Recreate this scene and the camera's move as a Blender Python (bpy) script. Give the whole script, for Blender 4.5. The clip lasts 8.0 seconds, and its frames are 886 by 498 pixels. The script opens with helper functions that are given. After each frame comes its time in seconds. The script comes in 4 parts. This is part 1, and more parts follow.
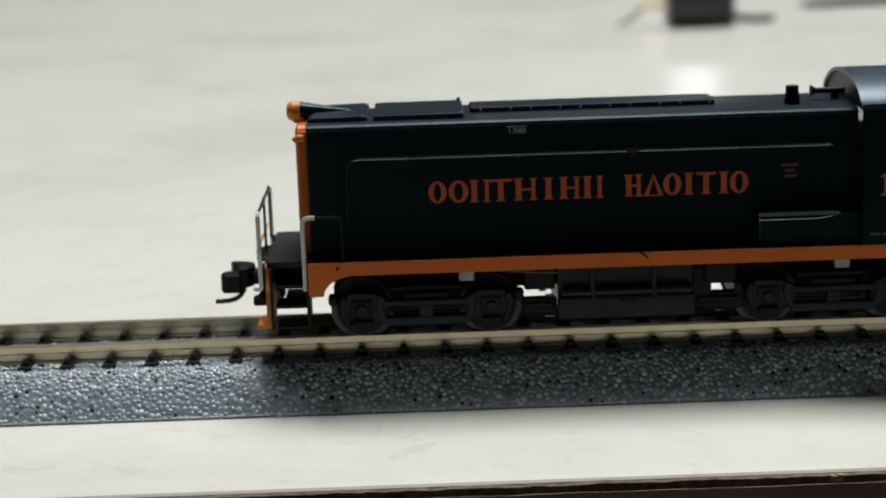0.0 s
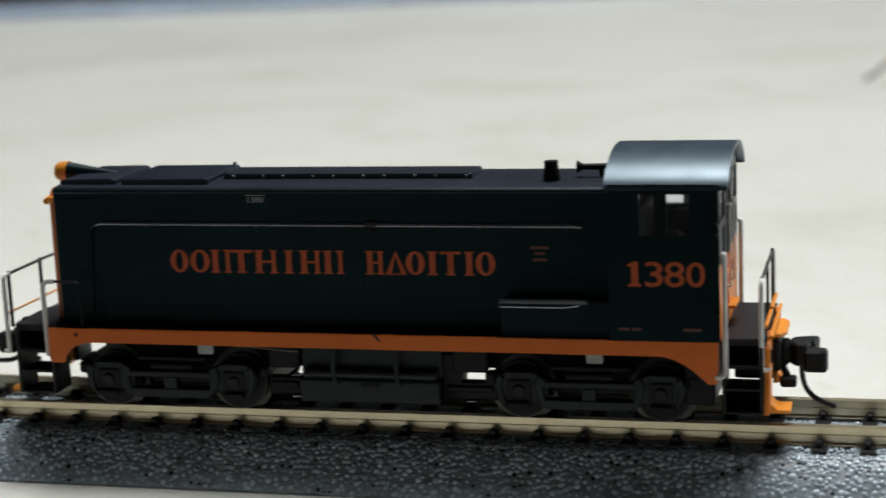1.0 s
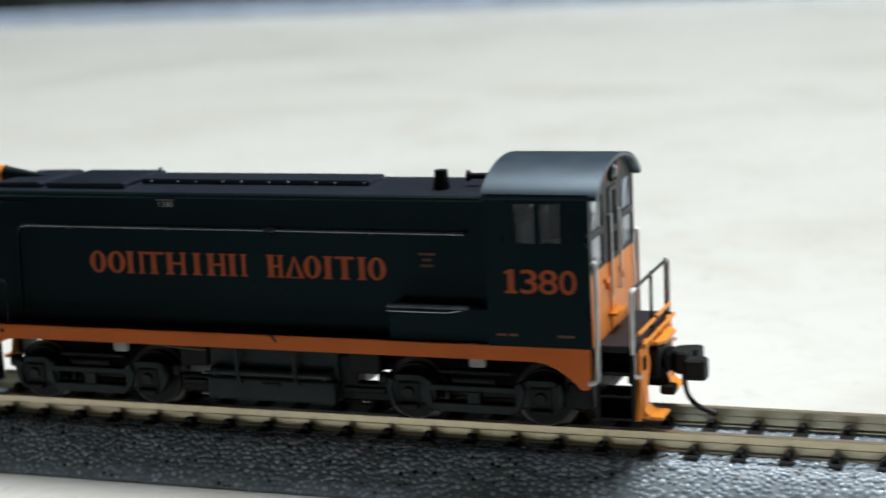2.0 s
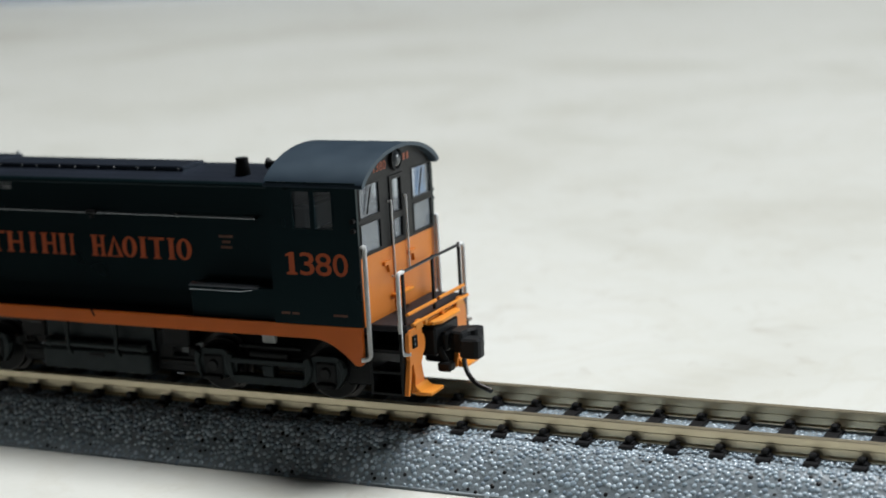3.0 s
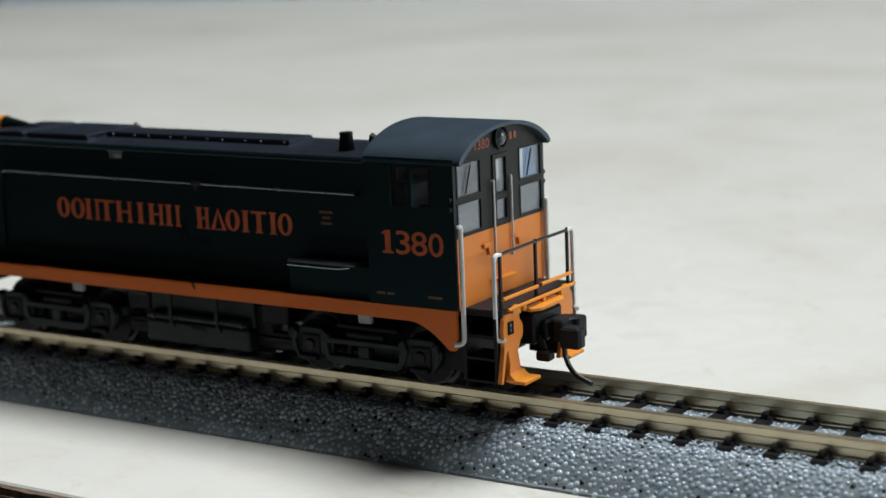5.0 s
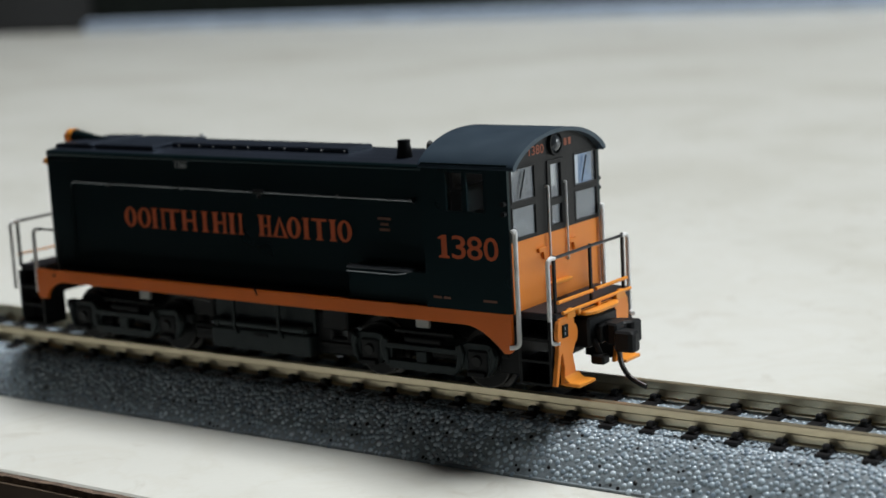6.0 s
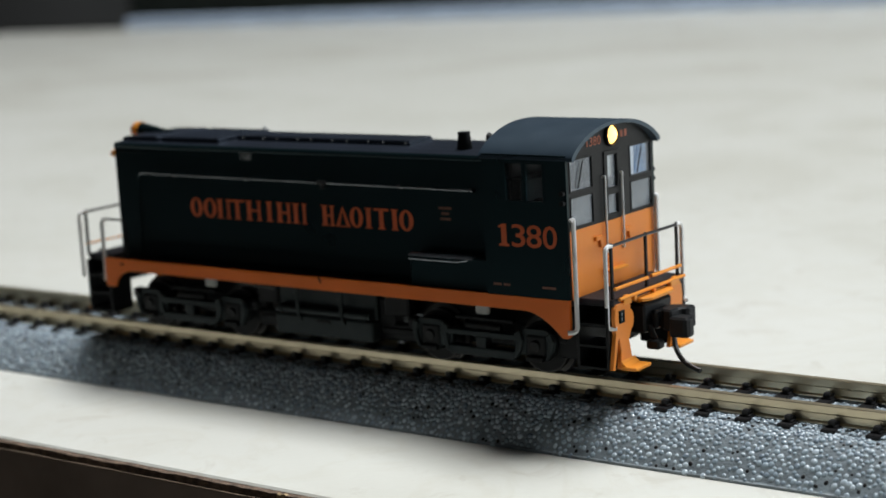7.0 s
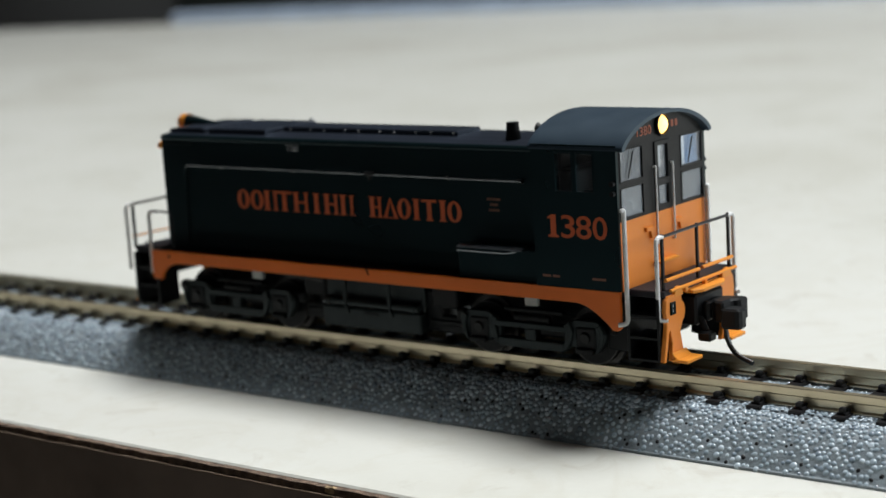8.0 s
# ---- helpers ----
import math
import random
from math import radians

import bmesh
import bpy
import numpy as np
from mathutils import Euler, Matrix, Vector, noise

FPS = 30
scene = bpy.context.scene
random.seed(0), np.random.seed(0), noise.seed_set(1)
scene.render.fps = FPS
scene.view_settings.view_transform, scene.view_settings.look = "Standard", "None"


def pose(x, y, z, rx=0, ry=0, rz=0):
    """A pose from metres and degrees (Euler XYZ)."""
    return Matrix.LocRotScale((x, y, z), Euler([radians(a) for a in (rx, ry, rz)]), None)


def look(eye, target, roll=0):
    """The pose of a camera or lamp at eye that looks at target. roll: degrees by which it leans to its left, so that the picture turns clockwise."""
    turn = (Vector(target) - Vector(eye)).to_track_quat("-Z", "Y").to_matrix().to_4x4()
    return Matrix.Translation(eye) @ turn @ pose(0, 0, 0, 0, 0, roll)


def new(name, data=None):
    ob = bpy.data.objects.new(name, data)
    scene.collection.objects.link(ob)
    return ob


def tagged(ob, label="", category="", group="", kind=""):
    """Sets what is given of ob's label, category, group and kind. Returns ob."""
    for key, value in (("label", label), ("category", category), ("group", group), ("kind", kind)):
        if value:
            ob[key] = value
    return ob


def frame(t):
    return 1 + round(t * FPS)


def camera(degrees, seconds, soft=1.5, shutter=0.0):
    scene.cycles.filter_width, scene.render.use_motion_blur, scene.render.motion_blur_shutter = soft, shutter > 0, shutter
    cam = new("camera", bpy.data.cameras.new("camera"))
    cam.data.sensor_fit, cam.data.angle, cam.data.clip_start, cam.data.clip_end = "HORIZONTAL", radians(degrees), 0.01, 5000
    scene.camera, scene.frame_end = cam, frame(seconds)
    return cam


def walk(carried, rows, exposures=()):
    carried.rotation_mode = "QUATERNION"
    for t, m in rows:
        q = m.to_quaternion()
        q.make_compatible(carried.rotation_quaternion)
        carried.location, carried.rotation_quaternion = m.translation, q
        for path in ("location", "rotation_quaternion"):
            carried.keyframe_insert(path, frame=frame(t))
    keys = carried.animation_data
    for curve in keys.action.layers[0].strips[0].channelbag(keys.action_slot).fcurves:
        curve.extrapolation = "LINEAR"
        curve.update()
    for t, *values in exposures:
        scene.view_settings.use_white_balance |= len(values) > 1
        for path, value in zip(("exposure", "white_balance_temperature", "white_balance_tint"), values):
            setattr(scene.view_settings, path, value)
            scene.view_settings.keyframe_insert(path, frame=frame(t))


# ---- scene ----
MM = 0.001

# ---- camera ----
cam = camera(28.33, 8.0, soft=1.5, shutter=0.25)
cam.data.dof.use_dof = True
cam.data.dof.focus_distance = 0.190
cam.data.dof.aperture_fstop = 32.0
# seconds, eye and target in millimetres, lean in degrees
PATH_MM = [
    (0.0, -23.50, -206.60, 64.30, -22.07, -12.00, 19.03, -1.92),
    (0.1, -15.60, -203.20, 62.60, -21.47, -8.25, 18.12, -2.28),
    (0.2, -4.20, -199.60, 64.30, -19.20, -5.10, 20.28, -2.98),
    (0.3, 8.61, -199.75, 65.96, -15.50, -5.83, 23.37, -3.34),
    (0.4, 17.61, -197.94, 67.36, -12.88, -4.72, 25.70, -3.11),
    (0.5, 24.99, -196.94, 67.59, -10.74, -4.29, 27.49, -3.10),
    (0.6, 30.62, -194.52, 66.08, -8.50, -2.32, 26.97, -2.78),
    (0.7, 36.03, -191.61, 64.41, -6.39, -0.12, 25.23, -2.55),
    (1.0, 55.51, -184.81, 62.62, 4.97, 4.76, 23.79, -2.52),
    (1.5, 67.38, -178.49, 62.69, 8.09, 8.37, 23.05, -2.55),
    (2.0, 84.49, -182.22, 63.18, 17.23, 2.25, 25.12, -2.68),
    (2.2, 96.57, -182.88, 67.56, 29.77, 1.32, 27.48, -2.46),
    (3.3, 130.84, -171.36, 61.87, 37.98, 0.87, 20.49, -3.59),
    (3.5, 129.07, -167.54, 55.94, 32.89, 2.64, 13.66, -3.71),
    (4.0, 129.95, -165.56, 57.45, 30.98, 2.99, 15.05, -2.87),
    (4.5, 132.75, -162.80, 57.44, 26.93, 2.11, 17.36, -2.54),
    (4.7, 133.84, -164.47, 60.32, 28.63, 1.00, 20.95, -2.16),
    (5.8, 139.88, -164.76, 59.46, 26.97, -3.61, 23.64, -3.02),
    (6.0, 140.03, -165.65, 58.15, 25.71, -5.36, 23.00, -2.97),
    (6.5, 142.21, -168.72, 60.90, 25.55, -10.42, 24.45, -3.40),
    (7.0, 141.42, -172.57, 58.47, 23.87, -14.66, 23.17, -3.15),
    (7.5, 141.57, -172.78, 57.56, 20.77, -17.31, 22.40, -3.49),
    (8.0, 140.05, -171.53, 57.92, 18.48, -16.79, 22.21, -3.52),

]
walk(cam, [(t, look((a * MM, b * MM, c * MM), (d * MM, e * MM, f * MM), r)) for t, a, b, c, d, e, f, r in PATH_MM],
     exposures=[(0.0, 0.09, 6780, 9), (0.5, 0.15, 6780, 9), (1.0, 0.18, 6720, 9), (1.5, 0.32, 6520, 9), (2.0, 0.40, 6450, 9), (2.2, 0.40, 6450, 9), (3.3, 0.04, 6520, 9), (3.5, -0.00, 6520, 9), (4.0, 0.07, 6520, 9), (4.5, 0.09, 6520, 9), (6.0, 0.07, 6560, 9), (6.5, 0.09, 6560, 9), (7.0, 0.17, 6560, 9), (7.5, 0.23, 6600, 9), (8.0, 0.22, 6600, 9)])

# ---- light ----
world = bpy.data.worlds.new("daylight")
scene.world = world
world.use_nodes = True
wn = world.node_tree.nodes
sky = wn.new("ShaderNodeTexSky")
sky.sky_type, sky.sun_disc = "NISHITA", False
sky.sun_elevation, sky.sun_rotation = radians(48), radians(0)
world.node_tree.links.new(sky.outputs["Color"], wn["Background"].inputs["Color"])
wn["Background"].inputs["Strength"].default_value = 0.1


def opening_light(name, place, target, width, height, power, colour):
    """Light from one opening of the room; the low southern one is added fill."""
    data = bpy.data.lights.new(name, "AREA")
    data.shape, data.size, data.size_y, data.energy, data.color = "RECTANGLE", width, height, power, colour
    ob = new(name, data)
    ob.matrix_world = look(place, target)
    return ob


opening_light("skylight_daylight", (0.10, 0.50, 1.67), (0.0, 0.04, 0.0), 0.76, 0.58, 37.0, (0.97, 0.985, 1.0))
# added fill lamp, standing in for an unknown pale thing the hood reflects
opening_light("window_daylight", (-0.75, -1.97, -0.36), (-0.02, 0.0, 0.02), 0.75, 0.6, 0.25, (0.86, 0.94, 1.0))
opening_light("side_window_daylight", (2.57, 1.5, 0.85), (0.03, 0.0, 0.03), 1.3, 0.9, 44, (0.88, 0.94, 1.0))
opening_light("far_window_daylight", (0.41, 2.58, 0.36), (0.08, 0.34, 0.0), 0.06, 0.09, 0.07, (0.93, 0.97, 1.0))

# ---- materials ----


def material(name, base, rough=0.5, metal=0.0, spread=0.1, scale=200.0, fine=2500.0, bump=0.05, coat=0.0, dist=0.0002, spec=0.5, tint=(1, 1, 1)):
    """A painted, moulded or metal surface with grain at two scales. scale and fine: cycles a metre."""
    m = bpy.data.materials.new(name)
    m.use_nodes = True
    nt = m.node_tree
    b = nt.nodes["Principled BSDF"]
    co = nt.nodes.new("ShaderNodeTexCoord")
    n1, n2 = nt.nodes.new("ShaderNodeTexNoise"), nt.nodes.new("ShaderNodeTexNoise")
    n1.inputs["Scale"].default_value, n2.inputs["Scale"].default_value = scale, fine
    n1.inputs["Detail"].default_value, n2.inputs["Detail"].default_value = 4, 2
    nt.links.new(co.outputs["Object"], n1.inputs["Vector"])
    nt.links.new(co.outputs["Object"], n2.inputs["Vector"])
    ramp = nt.nodes.new("ShaderNodeValToRGB")
    ramp.color_ramp.elements[0].position, ramp.color_ramp.elements[1].position = 0.3, 0.7
    ramp.color_ramp.elements[0].color = (*[c * (1 - spread) for c in base], 1)
    ramp.color_ramp.elements[1].color = (*[min(1, c * (1 + spread)) for c in base], 1)
    nt.links.new(n1.outputs["Fac"], ramp.inputs["Fac"])
    nt.links.new(ramp.outputs["Color"], b.inputs["Base Color"])
    mr = nt.nodes.new("ShaderNodeMapRange")
    mr.inputs["To Min"].default_value, mr.inputs["To Max"].default_value = max(0.03, rough - 0.07), min(1, rough + 0.07)
    nt.links.new(n2.outputs["Fac"], mr.inputs["Value"])
    nt.links.new(mr.outputs["Result"], b.inputs["Roughness"])
    bp = nt.nodes.new("ShaderNodeBump")
    bp.inputs["Strength"].default_value, bp.inputs["Distance"].default_value = bump, dist
    nt.links.new(n2.outputs["Fac"], bp.inputs["Height"])
    nt.links.new(bp.outputs["Normal"], b.inputs["Normal"])
    b.inputs["Metallic"].default_value = metal
    b.inputs["Specular IOR Level"].default_value = spec
    b.inputs["Specular Tint"].default_value = (*tint, 1)
    b.inputs["Coat Weight"].default_value = coat
    return m


def laminate_material():
    """Cream stone-look laminate: soft beige clouds, pale veins and small smudges."""
    m = bpy.data.materials.new("cream_laminate")
    m.use_nodes = True
    nt = m.node_tree
    b = nt.nodes["Principled BSDF"]
    co = nt.nodes.new("ShaderNodeTexCoord")

    def noise_node(scale, detail, rough=0.5, warp=0.0):
        n = nt.nodes.new("ShaderNodeTexNoise")
        n.inputs["Scale"].default_value, n.inputs["Detail"].default_value = scale, detail
        n.inputs["Roughness"].default_value, n.inputs["Distortion"].default_value = rough, warp
        nt.links.new(co.outputs["Object"], n.inputs["Vector"])
        return n

    def ramp_node(source, stops):
        r = nt.nodes.new("ShaderNodeValToRGB")
        while len(r.color_ramp.elements) < len(stops):
            r.color_ramp.elements.new(0.5)
        for el, (p, c) in zip(r.color_ramp.elements, stops):
            el.position, el.color = p, (*c, 1)
        nt.links.new(source, r.inputs["Fac"])
        return r.outputs["Color"]

    clouds = ramp_node(noise_node(11, 5, 0.55, 0.8).outputs["Fac"], [(0.3, (0.655, 0.65, 0.585)), (0.5, (0.74, 0.745, 0.69)), (0.7, (0.775, 0.78, 0.73))])
    veins = ramp_node(noise_node(38, 6, 0.6, 1.6).outputs["Fac"], [(0.44, (1, 1, 1)), (0.5, (0.972, 0.964, 0.95)), (0.56, (1, 1, 1))])
    smudge = ramp_node(noise_node(130, 4, 0.65, 0.8).outputs["Fac"], [(0.25, (0.85, 0.82, 0.79)), (0.42, (1, 1, 1)), (1, (1, 1, 1))])
    last = clouds
    for layer in (veins, smudge):
        mix = nt.nodes.new("ShaderNodeMix")
        mix.data_type, mix.blend_type = "RGBA", "MULTIPLY"
        mix.inputs["Factor"].default_value = 1.0
        nt.links.new(last, mix.inputs["A"])
        nt.links.new(layer, mix.inputs["B"])
        last = mix.outputs["Result"]
    nt.links.new(last, b.inputs["Base Color"])
    b.inputs["Roughness"].default_value = 0.21
    b.inputs["Specular IOR Level"].default_value = 0.32
    bp = nt.nodes.new("ShaderNodeBump")
    bp.inputs["Strength"].default_value, bp.inputs["Distance"].default_value = 0.08, 0.0002
    nt.links.new(noise_node(900, 3).outputs["Fac"], bp.inputs["Height"])
    nt.links.new(bp.outputs["Normal"], b.inputs["Normal"])
    return m


def bead_material():
    """Moulded grey ballast beads: mostly mid grey, some pale."""
    m = bpy.data.materials.new("grey_ballast")
    m.use_nodes = True
    nt = m.node_tree
    b = nt.nodes["Principled BSDF"]
    geo = nt.nodes.new("ShaderNodeNewGeometry")
    r = nt.nodes.new("ShaderNodeValToRGB")
    r.color_ramp.interpolation = "CONSTANT"
    stops = [(0.0, (0.225, 0.29, 0.35)), (0.08, (0.285, 0.36, 0.42)), (0.3, (0.345, 0.43, 0.495)), (0.6, (0.405, 0.49, 0.56)), (0.85, (0.51, 0.60, 0.67))]
    while len(r.color_ramp.elements) < len(stops):
        r.color_ramp.elements.new(0.5)
    for el, (p, c) in zip(r.color_ramp.elements, stops):
        el.position, el.color = p, (*c, 1)
    nt.links.new(geo.outputs["Random Per Island"], r.inputs["Fac"])
    nt.links.new(r.outputs["Color"], b.inputs["Base Color"])
    b.inputs["Roughness"].default_value = 0.26
    b.inputs["Coat Weight"].default_value = 0.55
    b.inputs["Coat Roughness"].default_value = 0.12
    co = nt.nodes.new("ShaderNodeTexCoord")
    n = nt.nodes.new("ShaderNodeTexNoise")
    n.inputs["Scale"].default_value, n.inputs["Detail"].default_value = 2600, 3
    nt.links.new(co.outputs["Object"], n.inputs["Vector"])
    bp = nt.nodes.new("ShaderNodeBump")
    bp.inputs["Strength"].default_value, bp.inputs["Distance"].default_value = 0.12, 0.0001
    nt.links.new(n.outputs["Fac"], bp.inputs["Height"])
    nt.links.new(bp.outputs["Normal"], b.inputs["Normal"])
    return m


def glass_material(name, base, clear):
    m = bpy.data.materials.new(name)
    m.use_nodes = True
    b = m.node_tree.nodes["Principled BSDF"]
    b.inputs["Base Color"].default_value = (*base, 1)
    b.inputs["Roughness"].default_value = 0.07
    b.inputs["Transmission Weight"].default_value = clear
    b.inputs["IOR"].default_value = 1.45
    return m


def glow_material(name, colour, strength):
    m = bpy.data.materials.new(name)
    m.use_nodes = True
    b = m.node_tree.nodes["Principled BSDF"]
    b.inputs["Base Color"].default_value = (0.9, 0.7, 0.4, 1)
    b.inputs["Emission Color"].default_value = (*colour, 1)
    b.inputs["Emission Strength"].default_value = strength
    return m


BLACK = material("black_satin_paint", (0.0030, 0.0086, 0.0102), 0.30, spread=0.12, scale=60, fine=90, bump=0.0, spec=0.3, tint=(0.55, 0.9, 1.0))
# bluer than the hood sides: the sky's reflection put into the black
ROOF = material("black_roof_blue_sheen", (0.0095, 0.0125, 0.0205), 0.34, spread=0.2, scale=180, bump=0.03, spec=0.62, tint=(0.66, 0.82, 1.0))
# charcoal base lifted and tinted blue to paint in the cab roof's sheen
CAB_ROOF = material("charcoal_roof_blue_sheen", (0.021, 0.034, 0.050), 0.38, spread=0.1, scale=120, fine=400, bump=0.02, spec=0.8, tint=(0.64, 0.86, 1.0))
PLASTIC = material("black_plastic", (0.0062, 0.0072, 0.008), 0.5, spread=0.3, scale=400, bump=0.1, spec=0.22)
TRUCK = material("dark_grey_plastic", (0.013, 0.016, 0.016), 0.42, spread=0.3, scale=500, bump=0.1, spec=0.3, tint=(0.8, 0.95, 1.0))
DECK = material("dark_deck", (0.010, 0.010, 0.014), 0.55, spread=0.2, scale=600, bump=0.2, spec=0.3)
# copy of the sill orange, lightened for the light on the cab end
LIT_ORANGE = material("lit_orange_paint", (0.76, 0.235, 0.028), 0.42, spread=0.06, scale=120, bump=0.04)
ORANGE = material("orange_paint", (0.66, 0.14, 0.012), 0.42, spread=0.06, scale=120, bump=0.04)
YELLOW = material("yellow_orange_paint", (0.75, 0.27, 0.025), 0.42, spread=0.06, scale=120, bump=0.04)
LETTER = material("red_orange_print", (0.55, 0.105, 0.03), 0.5, spread=0.12, scale=900, bump=0.05)
REAR_PRINT = material("dull_red_print", (0.26, 0.065, 0.025), 0.55, spread=0.15, scale=900)
DIM_PRINT = material("faded_print", (0.16, 0.07, 0.045), 0.6, spread=0.2, scale=900)
WHITE_PRINT = material("pale_print", (0.36, 0.38, 0.40), 0.6, spread=0.2, scale=900)
SILVER = material("silver_paint", (0.72, 0.72, 0.71), 0.38, spread=0.08, scale=600, bump=0.1)
BARE_GREY = material("bare_grey_plastic", (0.34, 0.36, 0.35), 0.45, spread=0.15, scale=600)
REAR_BLACK = material("neutral_black_paint", (0.0055, 0.0060, 0.0064), 0.42, spread=0.15, scale=120, bump=0.05, spec=0.26)
TREAD = material("bright_tread_metal", (0.34, 0.36, 0.40), 0.32, metal=1.0, spread=0.2, scale=900)
# lighter than the rail's black gloss, so its sky glint is in the colour
HANDRAIL = material("glinting_handrail", (0.11, 0.12, 0.13), 0.24, metal=0.7, spread=0.3, scale=300)
WIRE = material("dark_wire", (0.03, 0.03, 0.032), 0.3, metal=0.3, spread=0.2, scale=600)
STEEL = material("wheel_metal", (0.07, 0.068, 0.066), 0.42, metal=1.0, spread=0.15, scale=500)
NICKEL = material("nickel_silver_rail", (0.64, 0.56, 0.40), 0.36, metal=1.0, spread=0.1, scale=90, fine=1800, bump=0.08)
TIE = material("black_tie_plastic", (0.006, 0.006, 0.007), 0.42, spread=0.3, scale=500, bump=0.2, spec=0.3)
ROADBED = material("grey_roadbed_plastic", (0.21, 0.25, 0.275), 0.42, spread=0.2, scale=500, fine=1500, bump=0.5, dist=0.0003)
LAMINATE = laminate_material()
BEADS = bead_material()
GLASS = glass_material("clear_pane", (0.9, 0.93, 0.95), 1.0)
# upper rear panes: a milky colour stands in for reflected light
PALE_GLARE_GLASS = glass_material("pale_glare_pane", (0.66, 0.71, 0.76), 0.86)
# flat colours of the reflection painted behind the far rear pane
GLARE_BLUE = material("blue_glare", (0.10, 0.22, 0.38), 0.5, spread=0.3, scale=300)
GLARE_WHITE = material("white_glare", (0.78, 0.8, 0.8), 0.5, spread=0.05, scale=300)
# lower rear panes: reflected light again put into a milky colour
GLARE_GLASS = glass_material("glare_pane", (0.60, 0.65, 0.69), 0.78)
LAMP_ON = glow_material("lit_lamp_glass", (1.0, 0.56, 0.13), 3.0)
LAMP_OFF = material("unlit_lamp_glass", (0.05, 0.055, 0.06), 0.15, spread=0.2)
EDGE_BROWN = material("dark_brown_edging", (0.30, 0.245, 0.205), 0.45, spread=0.3, scale=60, fine=700, bump=0.25)
FIBRE = material("worn_fibreboard", (0.17, 0.115, 0.08), 0.8, spread=0.5, scale=900, fine=5000, bump=0.9, dist=0.0005)
GLUE = material("pale_glue", (0.34, 0.26, 0.19), 0.6, spread=0.3, scale=300, fine=3000, bump=0.5)
CHIP = material("tan_splinter", (0.50, 0.36, 0.20), 0.8, spread=0.3, scale=900, bump=0.5)
WORN_WHITE = material("chipped_white_laminate", (0.70, 0.725, 0.75), 0.6, spread=0.2, scale=500, bump=0.4)
EDGE_BLUE = material("blue_grey_trim", (0.36, 0.44, 0.56), 0.4, spread=0.1, scale=40)
WALL = material("wall_paint", (0.085, 0.085, 0.083), 0.85, spread=0.06, scale=3, fine=300, bump=0.1)
DARK_WALL = material("dark_wood_panel", (0.072, 0.074, 0.078), 0.6, spread=0.3, scale=6, fine=200, bump=0.1)
CEILING = material("ceiling_boards", (0.03, 0.03, 0.03), 0.9, spread=0.04, scale=3, fine=300, bump=0.1)
FLOOR = material("brown_floor", (0.14, 0.10, 0.07), 0.5, spread=0.25, scale=5, fine=300, bump=0.1)
LEAF = material("dark_green_fabric", (0.03, 0.04, 0.034), 0.9, spread=0.3, scale=20, fine=400)
BRASS = material("brass", (0.72, 0.52, 0.2), 0.35, metal=1.0, spread=0.1)
BLACK_CASE = material("black_case_plastic", (0.014, 0.016, 0.02), 0.4, spread=0.2, scale=100)

# ---- building helpers, in millimetres ----
BASE = {}


def thing(name, place, label, category, group="", kind=""):
    ob = new(name)
    ob.empty_display_size = 0.005
    ob.location = Vector(place) * MM
    BASE[ob.name] = Vector(place)
    return tagged(ob, label, category, group, kind)


def part(name, bm, mat, parent=None, label="", smooth=False, pivot=None):
    """One mesh object from a bmesh in world millimetres, under a thing or a part."""
    off = BASE[parent.name] if parent else Vector((0, 0, 0))
    pivot = Vector(pivot) if pivot else off
    for v in bm.verts:
        v.co = (v.co - pivot) * MM
    bmesh.ops.recalc_face_normals(bm, faces=bm.faces)
    for f in bm.faces:
        f.smooth = smooth
    if smooth:
        for e in bm.edges:
            e.smooth = len(e.link_faces) == 2 and e.calc_face_angle(0) < radians(35)
    me = bpy.data.meshes.new(name)
    bm.to_mesh(me)
    bm.free()
    me.materials.append(mat)
    ob = new(name, me)
    ob.parent = parent
    ob.location = (pivot - off) * MM
    BASE[ob.name] = pivot
    if label:
        ob["label"] = label
    return ob


def fresh():
    return bmesh.new()


def merge(bm, other):
    me = bpy.data.meshes.new("tmp")
    other.to_mesh(me)
    other.free()
    bm.from_mesh(me)
    bpy.data.meshes.remove(me)
    return bm


def box(bm, x0, x1, y0, y1, z0, z1, bevel=0.0, segments=1):
    b = fresh()
    bmesh.ops.create_cube(b, size=1, matrix=Matrix.Translation(((x0 + x1) / 2, (y0 + y1) / 2, (z0 + z1) / 2)) @ Matrix.Diagonal((x1 - x0, y1 - y0, z1 - z0, 1)))
    if bevel:
        bmesh.ops.bevel(b, geom=b.edges[:], offset=bevel, segments=segments, affect="EDGES", profile=0.5)
    return merge(bm, b)


def rod(bm, p, q, r0, r1=None, n=12):
    p, q = Vector(p), Vector(q)
    m = Matrix.Translation((p + q) / 2) @ (q - p).to_track_quat("Z", "Y").to_matrix().to_4x4()
    bmesh.ops.create_cone(bm, cap_ends=True, segments=n, radius1=r0, radius2=r0 if r1 is None else r1, depth=(q - p).length, matrix=m)
    return bm


